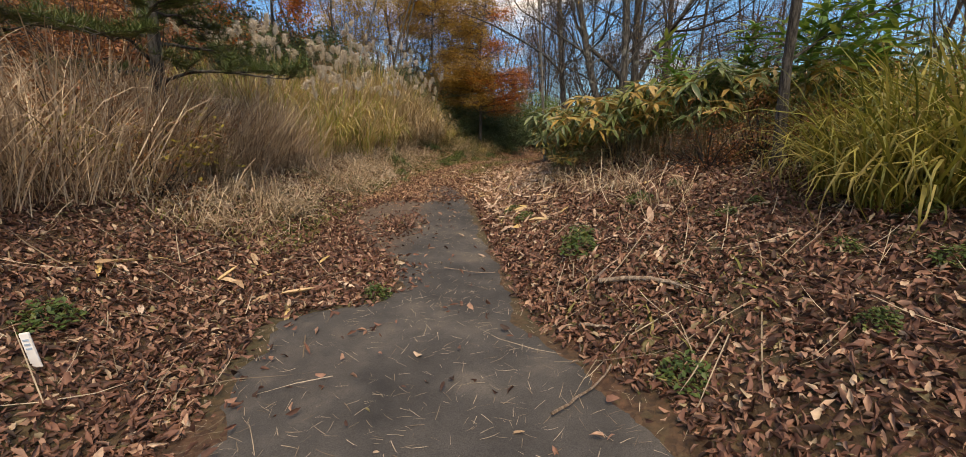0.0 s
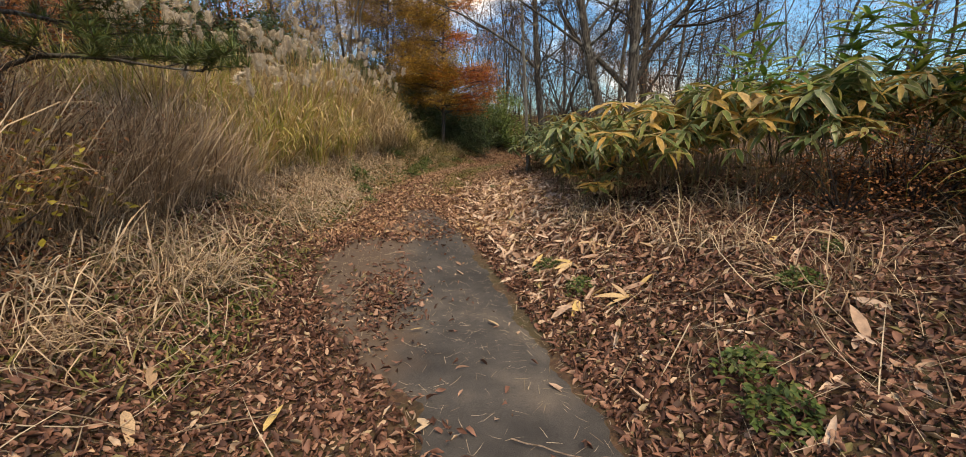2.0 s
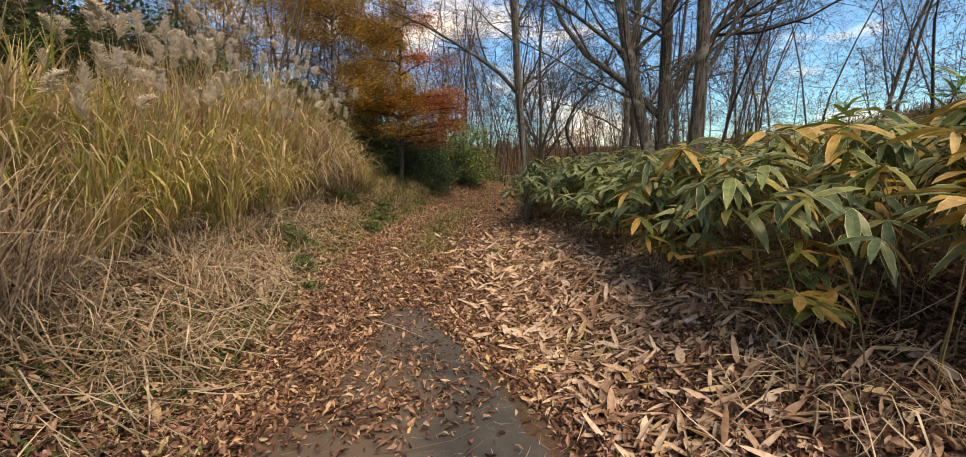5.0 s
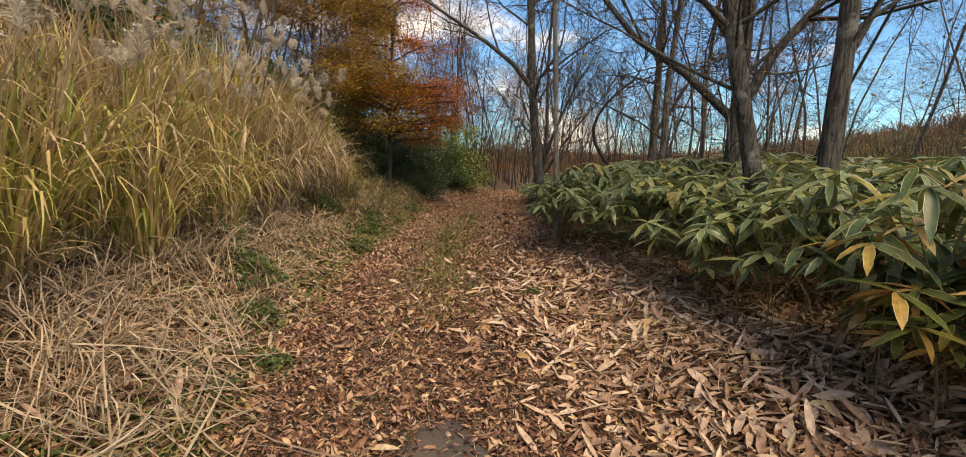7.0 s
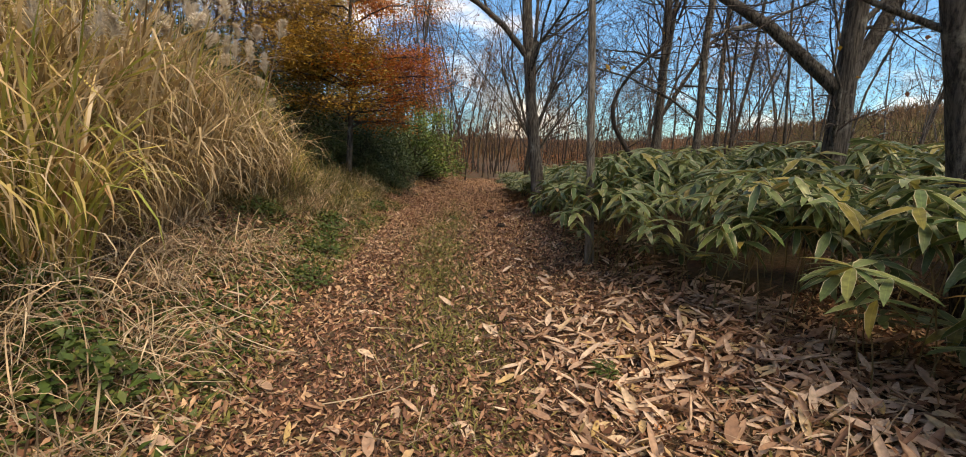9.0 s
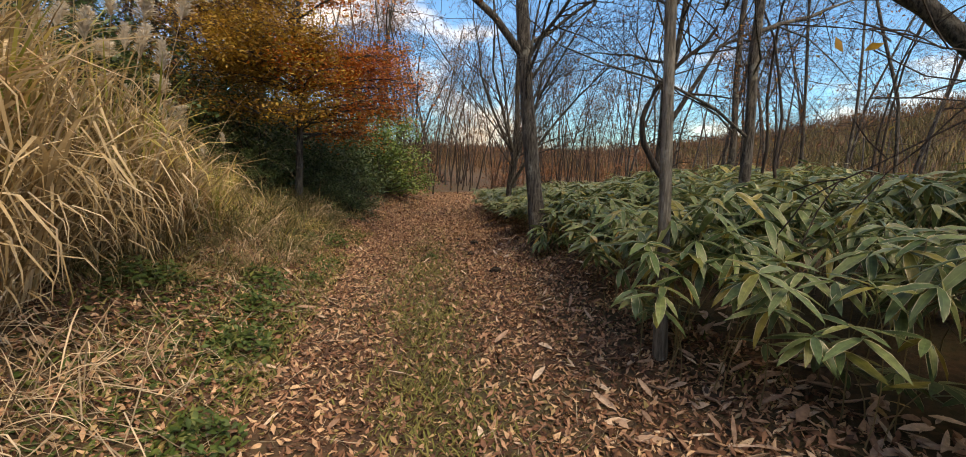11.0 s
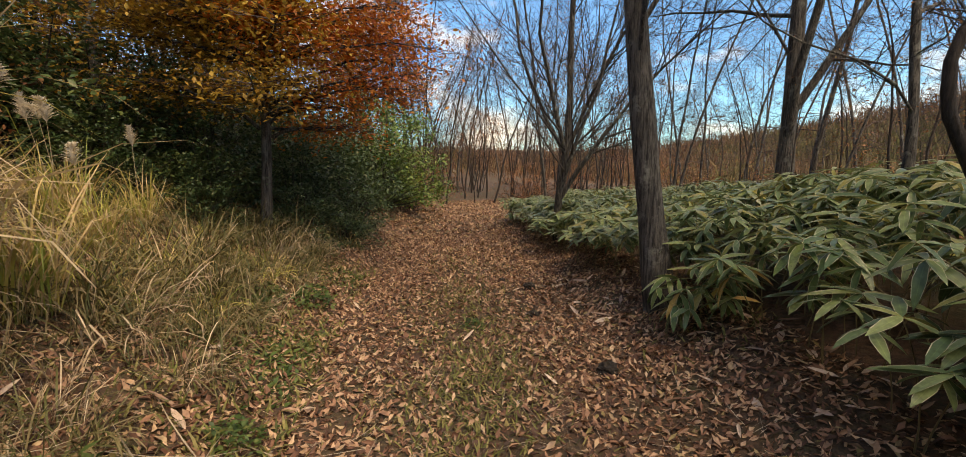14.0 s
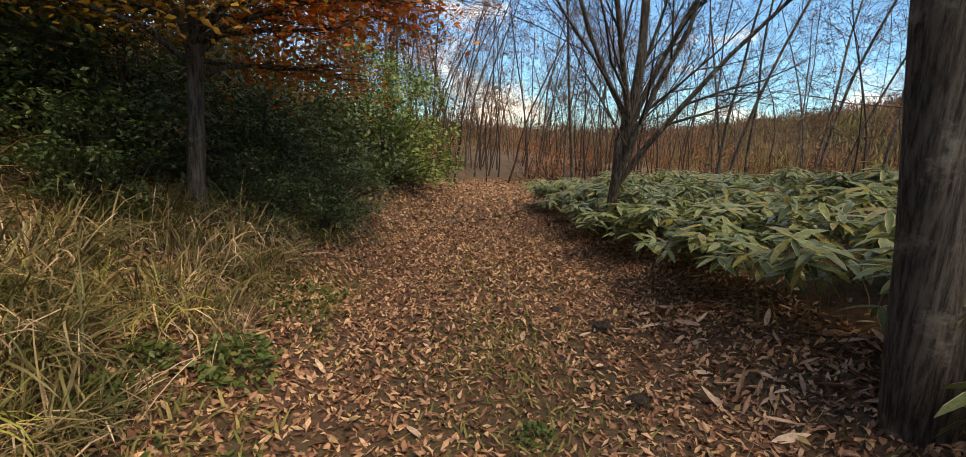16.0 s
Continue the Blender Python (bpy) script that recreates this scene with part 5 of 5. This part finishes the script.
# ---- yellow-green grass on the bank near the start ----
for x, y, s in ((4.0, 4.0, 0.8), (4.4, 3.5, 0.85), (4.6, 4.6, 0.9), (3.7, 4.7, 0.7), (5.2, 4.1, 0.95), (5.0, 3.2, 0.9), (5.4, 5.2, 1.0), (4.4, 5.4, 0.8), (6.0, 4.6, 1.0), (2.85, 3.1, 0.62), (3.2, 2.9, 0.7), (3.35, 3.45, 0.75), (2.95, 3.65, 0.65), (3.7, 3.1, 0.8), (3.6, 3.8, 0.8)):
    ob = thing("tall_grass", "arching yellow-green grass clump on the leafy bank", "grass", pose(x, y, float(lie(x, y)), 0, 0, rng.uniform(0, 360)), "grass on the leafy bank")
    part("blades", TALL_GREEN[int(rng.integers(0, 2))], ob, place=Matrix.Diagonal((s, s, s * 0.85, 1)))

# ---- small things ----
def stick(pts, r, label):
    P = np.array(pts, float)
    fine = np.linspace(0, len(P) - 1, 9)
    Q = np.stack([np.interp(fine, range(len(P)), P[:, i]) for i in range(2)], -1)
    z = lie(Q[:, 0], Q[:, 1]) + r + 0.035
    Q3 = np.column_stack([Q + rng.normal(0, 0.006, Q.shape), z])
    v, u, f = tube(Q3 - Q3[0], np.linspace(r, r * 0.6, 9), 7)
    ob = new("stick", mesh_of("stick", v, f, M_STICK))
    ob.location = Q3[0]
    return tagged(ob, label, "stick")


stick([(0.82, 3.15), (1.1, 2.95), (1.27, 2.72)], 0.019, "weathered fallen stick on the leafy bank")
stick([(0.3, 1.95), (0.5, 2.1), (0.68, 2.3)], 0.008, "pale thin stick lying on the asphalt")
stick([(0.6, 2.75), (0.75, 2.62)], 0.011, "short pale broken stick among leaves")
stick([(-0.35, 4.1), (-0.1, 3.95), (0.1, 3.9)], 0.004, "thin dark twig on the asphalt")


def fallen_leaf(x, y, length, yaw, curl):
    """A big dry leaf of bamboo grass lying on the ground."""
    ob = new("fallen_leaf", FALLEN[curl])
    ob.matrix_basis = pose(x, y, float(lie(x, y)) + 0.045, rng.normal(0, 8), rng.normal(0, 12), yaw) @ Matrix.Diagonal((length, length, length, 1))
    return tagged(ob, "large pale tan fallen bamboo-grass leaf on the ground", "leaf", "large fallen leaves")


FALLEN = [mesh_of("fallen_leaf", tpl[0], tpl[2], M_TAN_ONE, tpl[1]) for tpl in (BROAD_FLAT, BROAD_CURL, BROAD)]
for _ in range(46):
    y = rng.uniform(2.6, 9)
    x = np.interp(y, LY, LX) + rng.uniform(-1.2, 0.5)
    if not on_asphalt(x, y):
        fallen_leaf(x, y, rng.uniform(0.16, 0.27), rng.uniform(0, 360), int(rng.integers(0, 3)))
for _ in range(26):
    y = rng.uniform(4.5, 9)
    x = np.interp(y, RX_Y, RX) + rng.uniform(0.1, 2.2)
    fallen_leaf(x, y, rng.uniform(0.16, 0.26), rng.uniform(0, 360), int(rng.integers(0, 3)))
# whole dropped fans
for x, y in ((0.45, 5.6), (0.75, 5.35), (0.62, 6.3), (0.9, 6.6), (0.35, 7.3), (1.35, 10.3), (1.25, 11.3), (1.2, 12.6), (1.75, 13.2), (0.5, 8.2)):
    a = rng.uniform(0, 360)
    for k in range(5):
        fallen_leaf(x, y, rng.uniform(0.17, 0.27), a + k * 38 + rng.normal(0, 9), 2 if k % 2 else 0)


# leafy green weeds
def weed_mesh(seed, n, radius, size):
    g = np.random.default_rng(seed)
    a, d = g.uniform(0, 6.283, n), radius * np.sqrt(g.uniform(0, 1, n))
    z = 0.22 * (1 - (d / radius) ** 2) * g.uniform(0.3, 1, n) + 0.01
    mats = turns(g.uniform(0, 6.283, n), g.normal(0.1, 0.4, n), g.normal(0, 0.4, n))
    v, u, f = scatter(SMALL, mats, np.stack([d * np.cos(a), d * np.sin(a), z], -1), g.uniform(*size, n))
    return mesh_of("foliage", v, f, M_GREEN, u)


WEED_SPOTS = ((-1.23, 15.15, 1.0), (-2.3, 13.0, 1.2), (-2.8, 13.8, 1.2), (-2.15, 12.2, 0.9), (-1.9, 11.4, 0.7), (-2.5, 13.3, 1.1), (0.71, 12.78, 0.5), (-1.05, 16.4, 1.1), (-1.7, 17.4, 0.9), (-0.96, 17.3, 0.9), (-0.3, 18.6, 0.7), (-0.87, 18.0, 1.2), (-1.9, 17.2, 1.1),
              (0.34, 21.35, 1.1), (-0.09, 21.3, 0.7), (-0.24, 20.9, 0.8), (1.88, 20.2, 0.5), (0.55, 5.8, 0.6), (0.92, 4.2, 0.7), (0.84, 3.85, 0.75), (0.45, 6.5, 0.6), (1.0, 2.1, 0.6), (-0.85, 3.5, 0.5), (-2.6, 2.6, 0.7))
for _ in range(14):
    WEED_SPOTS += ((rng.uniform(1.6, 4.2), rng.uniform(1.8, 5.2), rng.uniform(0.3, 0.65)),)
WEEDS = [weed_mesh(170 + k, 300, 0.25, (0.04, 0.085)) for k in range(3)]
for x, y, s in WEED_SPOTS:
    ob = thing("weed", "small leafy green weed growing through the litter", "plant", pose(x, y, float(lie(x, y)), 0, 0, rng.uniform(0, 360)), "green weeds on the verge")
    tagged(part("foliage", WEEDS[int(rng.integers(0, 3))], ob, place=Matrix.Diagonal((s, s, s, 1))), kind="stuff")


# ---- the survey stake ----
def stake(x, y):
    ob = thing("marker_stake", "small white plastic marker stake with faded blue marks", "stake", pose(x, y, float(lie(x, y)) - 0.03, 4, -5, 15))
    bm = bmesh.new()
    bmesh.ops.create_cube(bm, size=1, matrix=Matrix.Translation((0, 0, 0.11)) @ Matrix.Diagonal((0.045, 0.012, 0.24, 1)))
    bmesh.ops.bevel(bm, geom=bm.edges[:], offset=0.003, segments=2, affect="EDGES")
    me = bpy.data.meshes.new("plate")
    bm.to_mesh(me)
    bm.free()
    me.materials.append(M_WHITE)
    part("plate", me, ob)
    for z in (0.19, 0.165, 0.14):
        bm = bmesh.new()
        bmesh.ops.create_cube(bm, size=1, matrix=Matrix.Translation((0, -0.0075, z)) @ Matrix.Diagonal((0.026, 0.002, 0.01, 1)))
        me = bpy.data.meshes.new("mark")
        bm.to_mesh(me)
        bm.free()
        me.materials.append(M_BLUE)
        part("mark", me, ob, "faded blue printed bar")


stake(-2.36, 2.27)
ob = fallen_leaf(0.17, 1.85, 0.1, 75, 2)
ob.location.z = float(lie(0.17, 1.85)) + 0.03


# dark clods of earth and one bright fallen leaf
def clod(x, y, s, seed):
    g = np.random.default_rng(seed)
    bm = bmesh.new()
    bmesh.ops.create_icosphere(bm, subdivisions=3, radius=s)
    for v in bm.verts:
        k = 1 + 0.45 * noise.noise(v.co * (2.2 / s) + Vector((seed, 0, 0))) + 0.2 * noise.noise(v.co * (6 / s))
        v.co = Vector((v.co.x * k, v.co.y * k * 0.9, max(v.co.z * k * 0.7, -0.4 * s)))
    me = bpy.data.meshes.new("earth_clod")
    bm.to_mesh(me)
    bm.free()
    me.materials.append(M_CLOD)
    ob = new("earth_clod", me)
    ob.location = (x, y, float(lie(x, y)) + 0.25 * s)
    tagged(ob, "dark lump of damp earth lying on the leafy track", "earth clod", "earth clods")


M_CLOD = plain("dark_damp_earth", (0.02, 0.015, 0.011), 0.95, 0.5, 25)
clod(2.68, 20.28, 0.07, 1)
clod(2.38, 18.6, 0.085, 2)
clod(3.25, 21.35, 0.09, 3)
clod(3.1, 21.9, 0.06, 4)
leaf_me = mesh_of("fallen_leaf", SMALL[0], SMALL[2], M_MAPLE, SMALL[1])
for x, y, s in ((-0.93, 17.05, 0.15), (0.6, 12.1, 0.09), (-0.7, 11.9, 0.08), (1.25, 3.1, 0.1)):
    ob = new("fallen_leaf", leaf_me)
    ob.matrix_basis = pose(x, y, float(lie(x, y)) + 0.04, 10, 12, rng.uniform(0, 360)) @ Matrix.Diagonal((s, s, s, 1))
    tagged(ob, "bright orange fallen leaf on the ground", "leaf", "bright fallen leaves")
